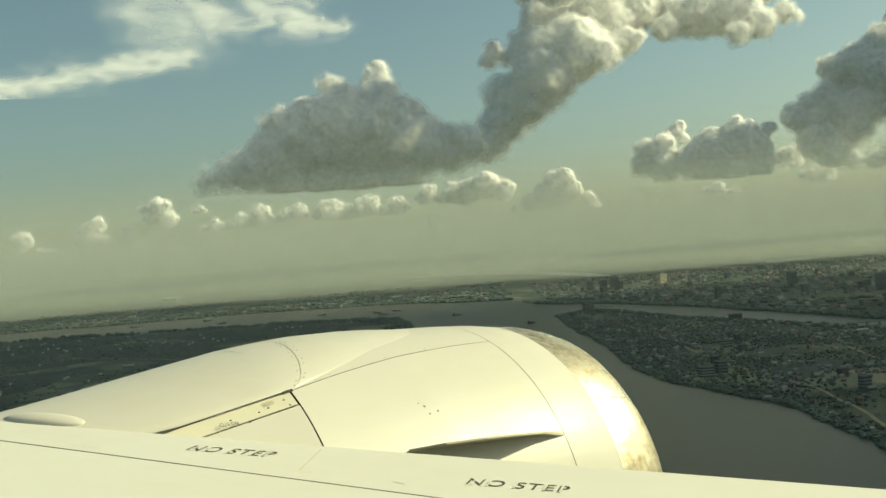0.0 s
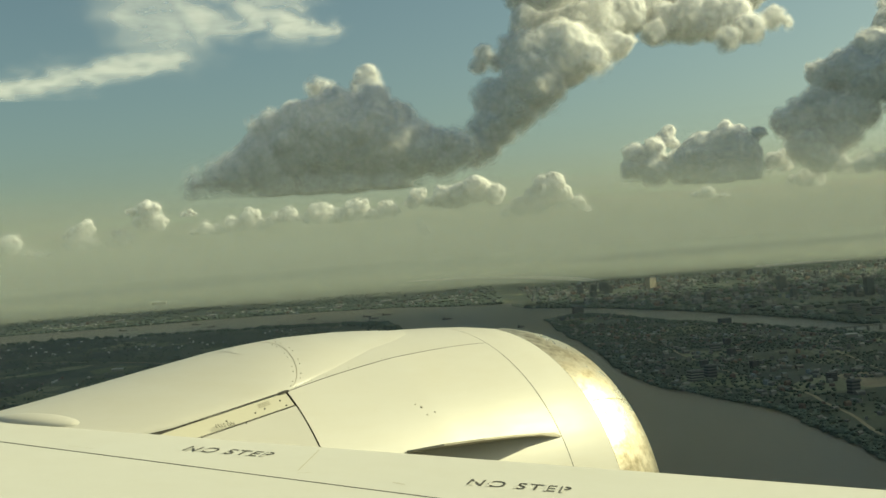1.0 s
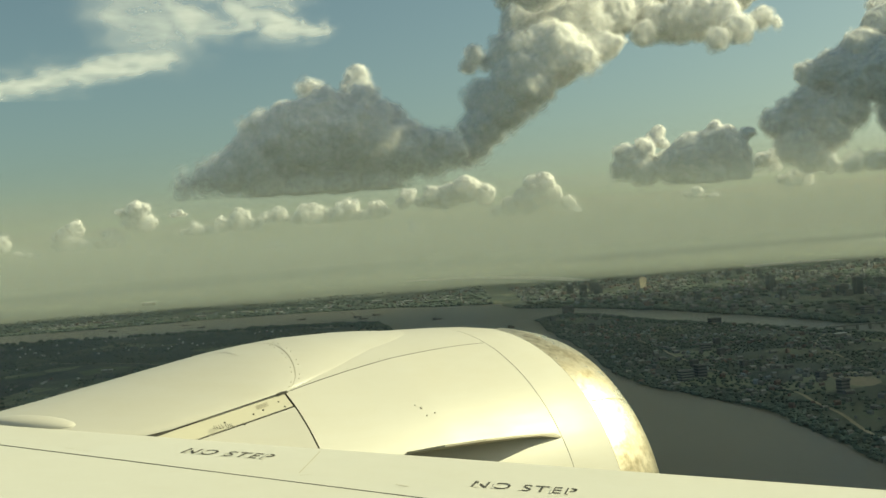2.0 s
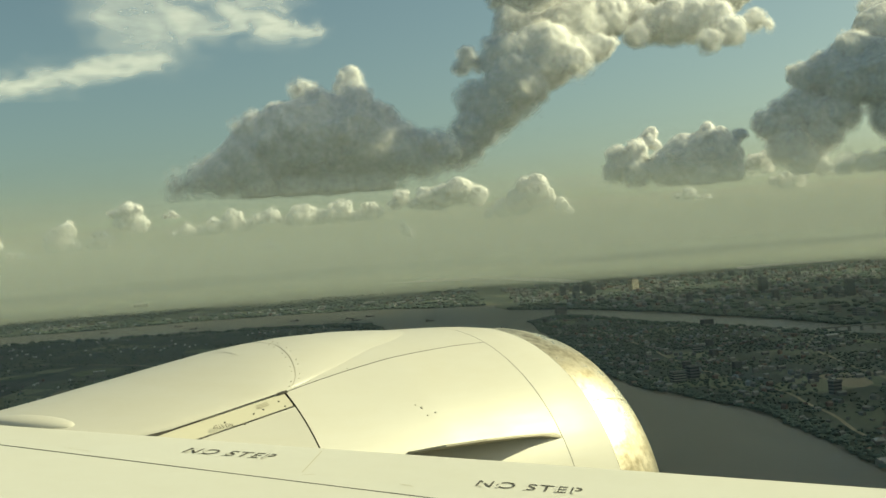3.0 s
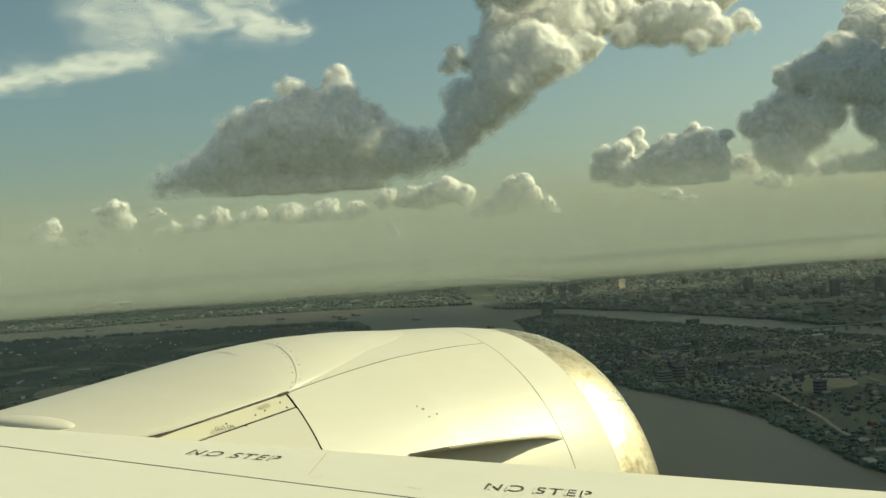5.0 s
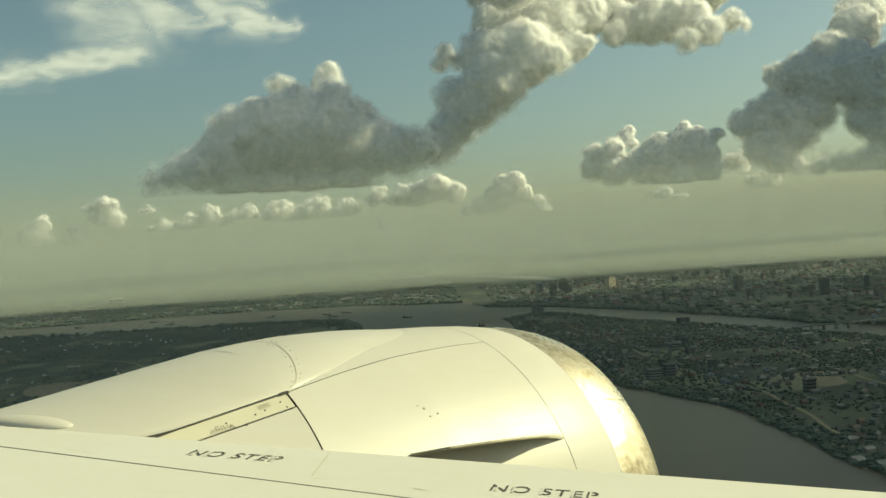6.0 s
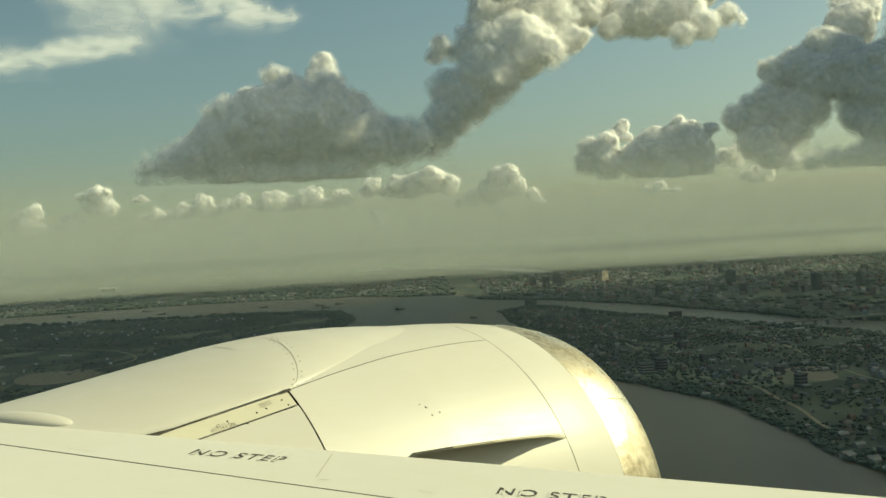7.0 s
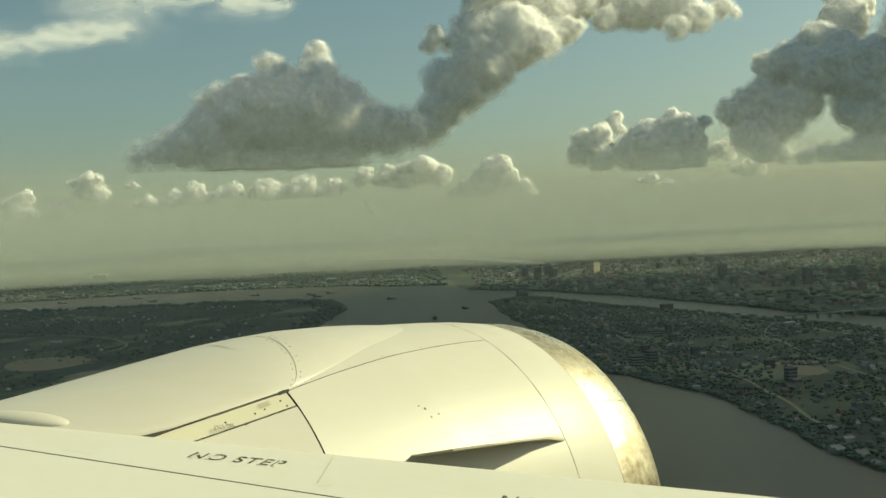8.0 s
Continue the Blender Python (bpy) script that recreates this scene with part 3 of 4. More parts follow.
# last four lumps: unseen, added above the view to shade the broad cumulus
cumulus([(0.83, 4.96, 0.59), (1.33, 5.66, 0.94), (1.99, 6.63, 1.24), (1.02, 6.41, 0.65), (2.86, 7.59, 1.54), (1.88, 7.95, 1), (1.65, 10.14, 0.59, 0.02), (1.3, 9.73, 0.44, 0.02), (2.3, 9.72, 0.41, 0.02), (4.06, 8.66, 1.77), (3.62, 9.9, 1.42, 0.009), (5.62, 9.82, 1.83, 0.013), (4.41, 11.44, 1.42, 0.082), (5.63, 11.96, 1.77, 0.111), (7.19, 11.25, 1.83, 0.085), (8.66, 11.45, 1.42, 0.1), (7.06, 9.49, 0.94, 0.004), (8.32, 10.06, 0.83, 0.035), (9.57, 12, 1.33, 0.13), (4.42, 13.47, 1.62, 0.176), (6.94, 13.8, 1.77, 0.202), (9.4, 13.55, 1.48, 0.202), (5.21, 14.24, 2.13, 0.02), (5.49, 15.87, 2.21, 0.02), (8.21, 16.96, 2.51, 0.02), (10.86, 17.46, 2.51, 0.02)],
        4540, 3.95, "tall leaning cumulus tower, bright on its crown", 2, puffs=8, cell=8.5)
cumulus([(10.38, 10.42, 0.65, 0.038), (11.07, 10.92, 1, 0.066), (12.13, 10.91, 1.24, 0.071), (13.26, 10.9, 1.18, 0.077), (14.31, 10.72, 1.12, 0.074), (15.1, 10.12, 0.77, 0.049), (13.97, 9.81, 0.59, 0.027), (16.23, 10.49, 0.59, 0.074), (16.9, 10.24, 0.32, 0.066), (12.51, 12.92, 1.77, 0.175), (15, 12.48, 1.48, 0.168)],
        4750, 8.14, "bright ragged arm of the cumulus tower", 6, puffs=9, cell=7.0)
cumulus([(8.82, 3.75, 0.65), (9.15, 4.31, 0.71), (9.88, 4.48, 0.71), (9.96, 3.51, 0.83), (10.76, 5.47, 0.41, 0.03), (10.44, 4.98, 0.44, 0.03), (10.94, 4.82, 0.32, 0.03), (11.4, 3.68, 1), (12.42, 4.02, 1.3), (13.57, 4.35, 1.24), (14.24, 4, 1.06), (14.47, 3.27, 0.83), (13.21, 3.24, 1.06), (12.09, 3.33, 0.77), (13.5, 5.39, 0.5), (14.18, 5.09, 0.41), (15.15, 5.06, 0.35), (14.99, 4.73, 0.3)],
        4400, 2.70, "small grey cumulus with one bright turret", 3, puffs=7, cell=5.5, fuzz=0.8)
cumulus([(15.79, 3.58, 0.41), (16.18, 3.65, 0.41), (15.45, 3.38, 0.3), (16.42, 3.18, 0.3)],
        4700, 2.95, "small bright cumulus tuft", 7, puffs=8, cell=4.0)
cumulus([(17.16, 2.46, 0.47), (17.72, 2.44, 0.41), (16.61, 2.48, 0.3)],
        4700, 2.10, "small bright cumulus tuft", 8, puffs=8, cell=4.0)
cumulus([(16.55, 5.34, 0.83), (17.37, 5.54, 0.94), (18.08, 6.02, 1), (18.85, 5.58, 1.06), (19.91, 5.6, 1.06), (19.2, 4.79, 1), (17.54, 4.12, 1.06), (18.04, 3.51, 0.94), (17, 4.03, 0.77), (19.02, 4.22, 0.65), (18.46, 7.51, 0.83), (19.53, 7.6, 1.06), (20.53, 6.99, 1.3), (21.83, 7.1, 1.48), (20.89, 8.3, 1.12, 0.01), (21.99, 9.24, 1.24, 0.05), (21.8, 10.2, 0.71, 0.085), (22.6, 9.95, 0.89, 0.08), (18.94, 3, 0.53), (19.99, 2.96, 0.59), (21.03, 2.94, 0.59), (22.05, 2.93, 0.71), (22.25, 5.01, 1), (21.84, 5.41, 0.59), (23.2, 6.66, 1.77), (23.32, 4.75, 1.48), (23.21, 3.14, 1.18)],
        4540, 2.54, "stacked grey cumulus beside a bright gap", 4, puffs=6, cell=6.5, fuzz=0.9)
# cloud added right of the view to throw shade on the stacked cumulus
cumulus([(25.63, 7.92, 2.36), (25.67, 5.01, 2.21), (27.68, 6.59, 2.95), (26.96, 9.8, 2.95), (29.63, 8.34, 3.25), (28.52, 12.06, 3.25)],
        4700, 1.95, "unseen cumulus heap added to shade the stacked one", 9, puffs=6, cell=10.0)
cumulus([(2.1, 2.03, 0.32), (2.86, 2.27, 0.53), (3.76, 2.53, 0.77), (4.52, 2.92, 0.83), (4.74, 3.49, 0.5), (4.11, 3.24, 0.53), (5.1, 2.73, 0.59), (5.94, 2.22, 0.41), (6.38, 1.81, 0.27)],
        5300, 1.72, "small bright cumulus low over the haze", 5, puffs=10, cell=4.0)
cumulus([(0.71, 3.35, 0.77), (1.58, 2.99, 0.59), (-0.19, 3.12, 0.65), (-1.08, 3.12, 0.53)],
        5300, 2.34, "pale cumulus at the grey tower's foot", 10, puffs=10, cell=4.5)
cumulus([(-19.71, 2.16, 0.59), (-19.24, 2.52, 0.5), (-20.05, 1.79, 0.32), (-18.89, 1.83, 0.41), (-19.55, 1.9, 0.47), (-19.43, 2.2, 0.35), (-19.6, 2.02, 0.23), (-19.43, 1.67, 0.23), (-19.18, 1.72, 0.29)],
        5300, 1.59, "far cumulus heap fading into haze", 20, puffs=14, cell=3.4, fuzz=1.6, core=0.8)
cumulus([(-17.6, 2.06, 0.5), (-17.14, 1.97, 0.35), (-18.07, 1.75, 0.32), (-17.43, 1.76, 0.41), (-17.33, 1.87, 0.25), (-17.56, 1.72, 0.23), (-17.71, 1.61, 0.23)],
        5300, 1.61, "far cumulus heap fading into haze", 21, puffs=14, cell=3.4, fuzz=1.6, core=0.8)
cumulus([(-16.13, 3.32, 0.56), (-15.71, 2.62, 0.5), (-16.6, 2.79, 0.38), (-15.99, 2.92, 0.41), (-16.97, 3.32, 0.27), (-15.88, 2.83, 0.35), (-16.11, 2.56, 0.27), (-16.25, 2.71, 0.27), (-16.44, 2.97, 0.19)],
        5300, 2.33, "far cumulus heap fading into haze", 22, puffs=14, cell=3.4, fuzz=1.6, core=0.8)
cumulus([(-14, 2.14, 0.27), (-13.38, 2.21, 0.44), (-12.71, 2.2, 0.32), (-12.02, 2.36, 0.5), (-11.16, 2.56, 0.56), (-10.69, 2.36, 0.35), (-10.2, 2.38, 0.3), (-13.65, 2.03, 0.19), (-13, 2.06, 0.23), (-12.32, 2.13, 0.23), (-11.54, 2.31, 0.35), (-10.88, 2.31, 0.25), (-10.4, 2.22, 0.21)],
        5300, 1.98, "far cumulus heap fading into haze", 23, puffs=14, cell=3.4, fuzz=1.6, core=0.8)
cumulus([(-9.67, 2.49, 0.38), (-9.08, 2.69, 0.5), (-8.75, 2.46, 0.3), (-9.33, 2.44, 0.27), (-8.87, 2.43, 0.21)],
        5300, 2.36, "far cumulus heap fading into haze", 24, puffs=14, cell=3.4, fuzz=1.6, core=0.8)
cumulus([(-8.18, 2.43, 0.38), (-7.47, 2.58, 0.71), (-6.55, 2.38, 0.47), (-5.59, 2.66, 0.65), (-4.91, 2.38, 0.44), (-4.07, 2.62, 0.59), (-3.64, 2.47, 0.32), (-7.78, 2.36, 0.27), (-6.96, 2.33, 0.33), (-6.02, 2.37, 0.33), (-5.2, 2.37, 0.31), (-4.44, 2.35, 0.31), (-3.8, 2.39, 0.23)],
        5300, 2.10, "far cumulus heap fading into haze", 25, puffs=14, cell=3.4, fuzz=1.6, core=0.8)
cumulus([(-2.76, 2.82, 0.35), (-2.32, 3.18, 0.5), (-1.81, 2.82, 0.32), (-1.04, 2.82, 0.5), (-0.41, 2.51, 0.27), (-2.49, 2.85, 0.25), (-2.02, 2.85, 0.23), (-1.38, 2.67, 0.23), (-0.68, 2.52, 0.19)],
        5300, 2.43, "far cumulus heap fading into haze", 26, puffs=14, cell=3.4, fuzz=1.6, core=0.8)
cumulus([(-2.21, 1.4, 0.35), (-2.36, 1.76, 0.24), (-2.05, 1.18, 0.24), (-2.24, 1.43, 0.17), (-2.15, 1.32, 0.17)],
        5300, 1.10, "far cumulus heap fading into haze", 27, puffs=14, cell=3.4, fuzz=1.6, core=0.8)
cumulus([(-9.31, 1.16, 0.35), (-9.89, 1.11, 0.27), (-8.85, 1.01, 0.21), (-9.55, 0.98, 0.19), (-9.32, 0.91, 0.14)],
        5300, 0.97, "far cumulus heap fading into haze", 28, puffs=14, cell=3.4, fuzz=1.6, core=0.8)
cumulus([(-15.01, 1.2, 0.27), (-15.54, 1.15, 0.18)],
        5300, 1.13, "far cumulus heap fading into haze", 29, puffs=14, cell=3.4, fuzz=1.6, core=0.8)
cumulus([(11.83, 2.14, 0.27), (12.48, 2.14, 0.38), (13.28, 1.93, 0.24), (12.2, 1.99, 0.19), (12.93, 1.89, 0.17)],
        5300, 1.94, "far cumulus heap fading into haze", 30, puffs=14, cell=3.4, fuzz=1.6, core=0.8)
cumulus([(-21.44, 1.5, 0.27), (-22.68, 1.99, 0.59), (-20.93, 1.38, 0.18), (-22.02, 1.6, 0.19), (-21.77, 1.55, 0.12)],
        5300, 1.40, "far cumulus heap fading into haze", 31, puffs=14, cell=3.4, fuzz=1.6, core=0.8)
cumulus([(-14.02, 3.09, 0.27), (-14.39, 2.99, 0.18)],
        5300, 2.95, "far cumulus heap fading into haze", 32, puffs=14, cell=3.4, fuzz=1.6, core=0.8)

# thin cloud bank added beside and above the view to shade the river plain
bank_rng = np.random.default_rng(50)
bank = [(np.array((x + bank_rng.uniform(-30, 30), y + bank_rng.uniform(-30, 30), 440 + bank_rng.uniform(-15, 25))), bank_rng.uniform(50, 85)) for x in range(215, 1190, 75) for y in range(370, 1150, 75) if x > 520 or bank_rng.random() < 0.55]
layered(bank, 405, "unseen cumulus bank added to shade the river plain", 18.0, 1.0, 6, False)

# high thin cloud
streaks = [((-27, 8.8), (-20, 10.0), 0.75), ((-20, 10.05), (-14.0, 11.1), 0.8), ((-16.6, 14.0), (-14.6, 11.8), 1.5), ((-14.5, 13.8), (-12.6, 12.4), 1.2),
           ((-13, 12.0), (-9.5, 12.9), 0.8), ((-10.4, 13.4), (-8.2, 12.2), 0.95), ((-9.0, 11.9), (-6.0, 12.05), 0.5), ((-15, 14.8), (-8, 13.8), 0.9)]
cv, cf, cd = [], [], []
for i in range(61):
    for j in range(161):
        az, el = -27 + 25 * j / 160, 9 + 8 * i / 60
        cv.append(toward(az, el, 720 / math.sin(radians(el))))
        az += 1.1 * noise.noise((az * 0.45, el * 0.9, 3)) + 0.4 * noise.noise((az * 1.3, el * 2.2, 7))
        el += 0.7 * noise.noise((az * 0.5, el * 1.1, 11)) + 0.3 * noise.noise((az * 1.5, el * 2.8, 15))
        best = 0.0
        for (x0, y0), (x1, y1), w in streaks:
            t = min(max(((az - x0) * (x1 - x0) + (el - y0) * (y1 - y0)) / ((x1 - x0) ** 2 + (y1 - y0) ** 2), 0), 1)
            d = math.hypot(az - x0 - t * (x1 - x0), (el - y0 - t * (y1 - y0)) * 1.4)
            best = max(best, math.exp(-(d / w) ** 2))
        cd.append(best)
cf = [(i * 161 + j, i * 161 + j + 1, (i + 1) * 161 + j + 1, (i + 1) * 161 + j) for i in range(60) for j in range(160)]
cirrus = tagged(meshed("cirrus_cloud", cv, cf, CIRRUS), "thin white wispy high cloud", "cloud", "clouds")
cirrus.data.attributes.new("veil", "FLOAT", "POINT").data.foreach_set("value", cd)


# ---- on the land ----
RNG = random.Random(7)


def inside(x, y, poly):
    hit = False
    for (x0, y0), (x1, y1) in zip(poly, poly[1:] + poly[:1]):
        if (y0 > y) != (y1 > y) and x < (x1 - x0) * (y - y0) / (y1 - y0) + x0:
            hit = not hit
    return hit


PENINSULA = CHANNEL_NEAR + RIGHT_BANK[:-1][::-1]
LEFT_LAND = LEFT_BANK + [(-1400, -300)]
CITY = CHANNEL_FAR[2:] + [(900, 250), (900, 1500), (60, 1500), (60, 1100)]
FAR_PLAIN = FAR_BANK + [(37, 1700), (-1400, 1700)]


def scatter(count, x0, x1, y0, y1, poly, lumpy=0.0, size=0.02, seed=0):
    """Random places inside an outline, thinned by a noise so that they lie in patches."""
    out = []
    while len(out) < count:
        x, y = RNG.uniform(x0, x1), RNG.uniform(y0, y1)
        if inside(x, y, poly) and noise.noise((x * size, y * size, seed)) > lumpy - 0.25 * RNG.random():
            out.append((x, y))
    return out


def bulk(name, pieces, material, label, category):
    """One mesh of many small pieces, each given as (vertices, faces)."""
    vs, fs, k = [], [], 0
    for v, f in pieces:
        vs += v
        fs += [tuple(i + k for i in q) for q in f]
        k += len(v)
    return tagged(meshed(name, vs, fs, material, None, "", False), label, category, kind="stuff")


def crown_piece(x, y, r, h):
    v, f = ICO[1]
    a = RNG.uniform(0, 6.28)
    j = [RNG.uniform(0.65, 1.25) for _ in range(len(v))]
    return ([(x + (p[0] * math.cos(a) - p[1] * math.sin(a)) * r * q, y + (p[0] * math.sin(a) + p[1] * math.cos(a)) * r * q, GROUND_Z + h * 0.45 + p[2] * h * 0.55 * q) for p, q in zip(v, j)],
            [tuple(int(i) for i in q) for q in f])


def gable_piece(x, y, w, d, h, turn, eave=0.0, roof=True):
    c, s = math.cos(turn), math.sin(turn)
    pts = [(-w, -d, 0), (w, -d, 0), (w, d, 0), (-w, d, 0), (-w, -d, h), (w, -d, h), (w, d, h), (-w, d, h), (-w, 0, h * 1.45), (w, 0, h * 1.45)]
    return ([(x + (a * c - b * s) / 2, y + (a * s + b * c) / 2, GROUND_Z + z) for a, b, z in pts],
            [(0, 1, 5, 4), (2, 3, 7, 6), (1, 2, 6, 9, 5), (3, 0, 4, 8, 7), (4, 5, 9, 8), (6, 7, 8, 9)])


def belt(line, count, width, rmin, rmax, k0=0.0, k1=1.0, side=1):
    out = []
    for _ in range(count):
        t = RNG.uniform(k0, k1) * (len(line) - 2)
        i = int(t)
        a, b = Vector(line[i]), Vector(line[i + 1])
        p = a.lerp(b, t - i)
        nrm = Vector((-(b - a).y, (b - a).x)).normalized() * side
        p = p + nrm * abs(RNG.gauss(0, width))
        r = RNG.uniform(rmin, rmax)
        out.append(crown_piece(p.x, p.y, r, r * RNG.uniform(0.8, 1.4)))
    return out


bulk("bank_trees", belt(RIGHT_BANK, 2600, 4.0, 0.4, 1.2, 0, 0.75, 1) + belt(CHANNEL_NEAR, 1100, 5.0, 0.6, 1.5, 0, 0.9, -1), TREES, "dark trees crowding the river bank", "trees")
bulk("bank_trees", belt(LEFT_BANK, 1300, 9.0, 0.8, 2.4, 0.25, 0.9, -1) + belt(LEFT_BANK, 350, 4.0, 1.0, 2.6, 0.5, 0.62, -1), TREES, "dark trees along the near river bank", "trees")
bulk("bank_trees", belt(FAR_BANK, 700, 10.0, 1.2, 3.0, 0.2, 1.0, 1) + belt(CHANNEL_FAR, 900, 8.0, 1.0, 2.6, 0.1, 0.9, 1), TREES, "dark trees on the far river bank", "trees")
bulk("scattered_trees", [crown_piece(x, y, RNG.uniform(0.35, 0.95), RNG.uniform(0.5, 1.1)) for x, y in scatter(8000, 45, 330, 170, 800, PENINSULA, -0.05, 0.03, 1)], TREES, "dark trees between the houses of the peninsula", "trees")
bulk("scattered_trees", [crown_piece(x, y, RNG.uniform(0.5, 1.4), RNG.uniform(0.5, 1.2)) for x, y in scatter(3600, -520, -50, 320, 960, LEFT_LAND, 0.05, 0.02, 2)], TREES, "dark scrub and trees among the fields", "trees")
bulk("far_trees", [crown_piece(x, y, RNG.uniform(1.5, 4.0), RNG.uniform(1.5, 3.0)) for x, y in scatter(3200, 60, 700, 600, 1480, CITY, 0.0, 0.01, 3)], TREES, "dark trees between the city's blocks", "trees")
bulk("far_trees", [crown_piece(x, y, RNG.uniform(2, 5.0), RNG.uniform(1.5, 3.0)) for x, y in scatter(1500, -700, 30, 1080, 1680, FAR_PLAIN, 0.05, 0.008, 4)], TREES, "dark tree lines on the far plain", "trees")


def small_houses(count, box4, poly, lumpy, seed, lo, hi, label, size=0.03):
    heaps = [[] for _ in ROOFS]
    for x, y in scatter(count, *box4, poly, lumpy, size, seed):
        k = RNG.choices(range(4), (2, 2, 5, 1))[0]
        w = RNG.uniform(lo, hi)
        heaps[k].append(gable_piece(x, y, w, w * RNG.uniform(0.5, 0.8), w * RNG.uniform(0.3, 0.7), RNG.choice((0.4, 1.97)) + RNG.gauss(0, 0.15)))
    for k, heap in enumerate(heaps):
        bulk("small_houses", heap, ROOFS[k], label, "houses")


small_houses(900, (45, 330, 170, 800), PENINSULA, 0.0, 11, 0.8, 2.2, "crowded small houses on the peninsula")
small_houses(420, (-420, -50, 320, 940), LEFT_LAND, 0.28, 12, 0.6, 1.5, "scattered village houses among fields", 0.012)
small_houses(2200, (60, 800, 560, 1480), CITY, -0.1, 13, 2.0, 5.0, "dense low city blocks in haze", 0.01)
small_houses(420, (-650, 30, 1080, 1500), FAR_PLAIN, 0.15, 14, 1.5, 4.0, "settlement along the far bank", 0.01)


bulk("small_houses", [gable_piece(x, y, RNG.uniform(2, 5), RNG.uniform(1.5, 3), RNG.uniform(0.8, 1.6), RNG.uniform(0, 3)) for x, y in scatter(90, -520, 10, 1100, 1330, FAR_PLAIN, 0.0, 0.012, 15)], SHED_ROOF, "bright metal roofs along the far bank", "houses")
bulk("small_houses", [gable_piece(x, y, RNG.uniform(0.8, 2.0), RNG.uniform(0.8, 1.4), RNG.uniform(0.5, 1.0), RNG.uniform(0, 3)) for x, y in scatter(120, -420, -50, 380, 940, LEFT_LAND, 0.2, 0.012, 12)], SHED_ROOF, "bright small roofs among the fields", "houses")


# tower blocks
def tower(w, d, h, wall, label):
    t = tagged(new("tower_block"), label, "building", "city tower blocks")
    bm = bmesh.new()
    box(bm, -w / 2, w / 2, -d / 2, d / 2, 0, h)
    part("wall", bm, wall, t)
    bm = bmesh.new()
    box(bm, -w / 2 - 0.1, w / 2 + 0.1, -d / 2 - 0.1, d / 2 + 0.1, h, h + 0.25)
    roof = part("roof", bm, WALL_GREY, t)
    bm = bmesh.new()
    box(bm, -w / 5, w / 6, -d / 5, d / 4, h + 0.25, h + 0.25 + h * 0.06)
    part("plant_room", bm, WALL_GREY, roof)
    floors = max(int(h / 0.9), 3)
    for i in range(floors):
        z = h * (i + 0.35) / floors
        bm = bmesh.new()
        box(bm, -w / 2 - 0.03, w / 2 + 0.03, -d / 2 - 0.03, d / 2 + 0.03, z, z + h / floors * 0.42)
        part("window_band", bm, WINDOW, t)
    return t


def put(t, x, y, turn=0.0):
    t.matrix_basis = pose(x, y, GROUND_Z, 0, 0, turn)
    return t


put(tower(13.0, 5.0, 12.0, WALL_SUNNY, "broad hotel tower with sunlight painted into its pale walls"), 186, 1135, 50)
put(tower(8.0, 6.0, 12.0, WALL_DARK, "dark glass tower beside the far river"), 132, 1090, 10)
put(tower(6.5, 6.0, 10.5, WALL_DARK, "dark glass tower beside the far river"), 122, 1100, 10)
put(tower(6.0, 6.0, 10.0, WALL_GREY, "grey tower near the far river"), 112, 1130, 5)
put(tower(6.0, 6.0, 13.0, WALL_DARK, "tall dark tower above the city"), 257, 915, 20)
put(tower(5.6, 5.0, 12.0, WALL_DARK, "tall dark tower above the city"), 284, 790, 15)
put(tower(5.0, 5.0, 11.0, WALL_GREY, "tall grey tower above the city"), 322, 803, 30)
put(tower(7.5, 5.0, 5.6, WALL_PALE, "pale block at the tip of the peninsula"), 78, 812, 15)
put(tower(3.2, 3.0, 4.6, WALL_PALE, "pale narrow block among trees"), 73, 630, 10)
put(tower(6.4, 4.0, 3.4, WALL_DARK, "low dark block on the channel bank"), 141, 619, 20)
put(tower(4.6, 4.0, 3.6, WALL_PALE, "pale apartment block near the river"), 76, 384, 12)
put(tower(3.4, 3.4, 4.2, WALL_GREY, "grey apartment block among houses"), 83, 392, 12)
put(tower(3.0, 2.4, 4.0, WALL_GREY, "grey apartment block among houses"), 112, 330, 20)
put(tower(4.0, 3.0, 3.0, WALL_PALE, "pale apartment block near the river"), 104, 478, 5)
KINDS = [tower(w, d, h, wall, label) for w, d, h, wall, label in (
    (4.5, 4.0, 5.0, WALL_GREY, "grey city block in haze"), (6.0, 4.0, 4.0, WALL_PALE, "pale city block in haze"), (4.0, 4.0, 7.5, WALL_GREY, "grey mid-height tower in haze"),
    (5.0, 4.5, 6.0, WALL_DARK, "dark city block in haze"), (3.6, 3.4, 3.6, WALL_PALE, "small pale city block"))]
spots = scatter(120, 100, 620, 600, 1400, CITY, -0.1, 0.01, 21)
for i, (x, y) in enumerate(spots):
    kind_of = KINDS[RNG.choices(range(5), (4, 4, 1.5, 2, 4))[0]]
    if i < 5:
        put(KINDS[i], x, y, 20)
    else:
        copy_thing(kind_of, pose(x, y, GROUND_Z, 0, 0, RNG.choice((15, 25, 105))))
for x, y in scatter(22, 60, 260, 200, 760, PENINSULA, -0.1, 0.02, 22):
    copy_thing(KINDS[RNG.choice((0, 4))], pose(x, y, GROUND_Z, 0, 0, RNG.choice((15, 25, 105)))).scale = (0.6, 0.6, 0.55)



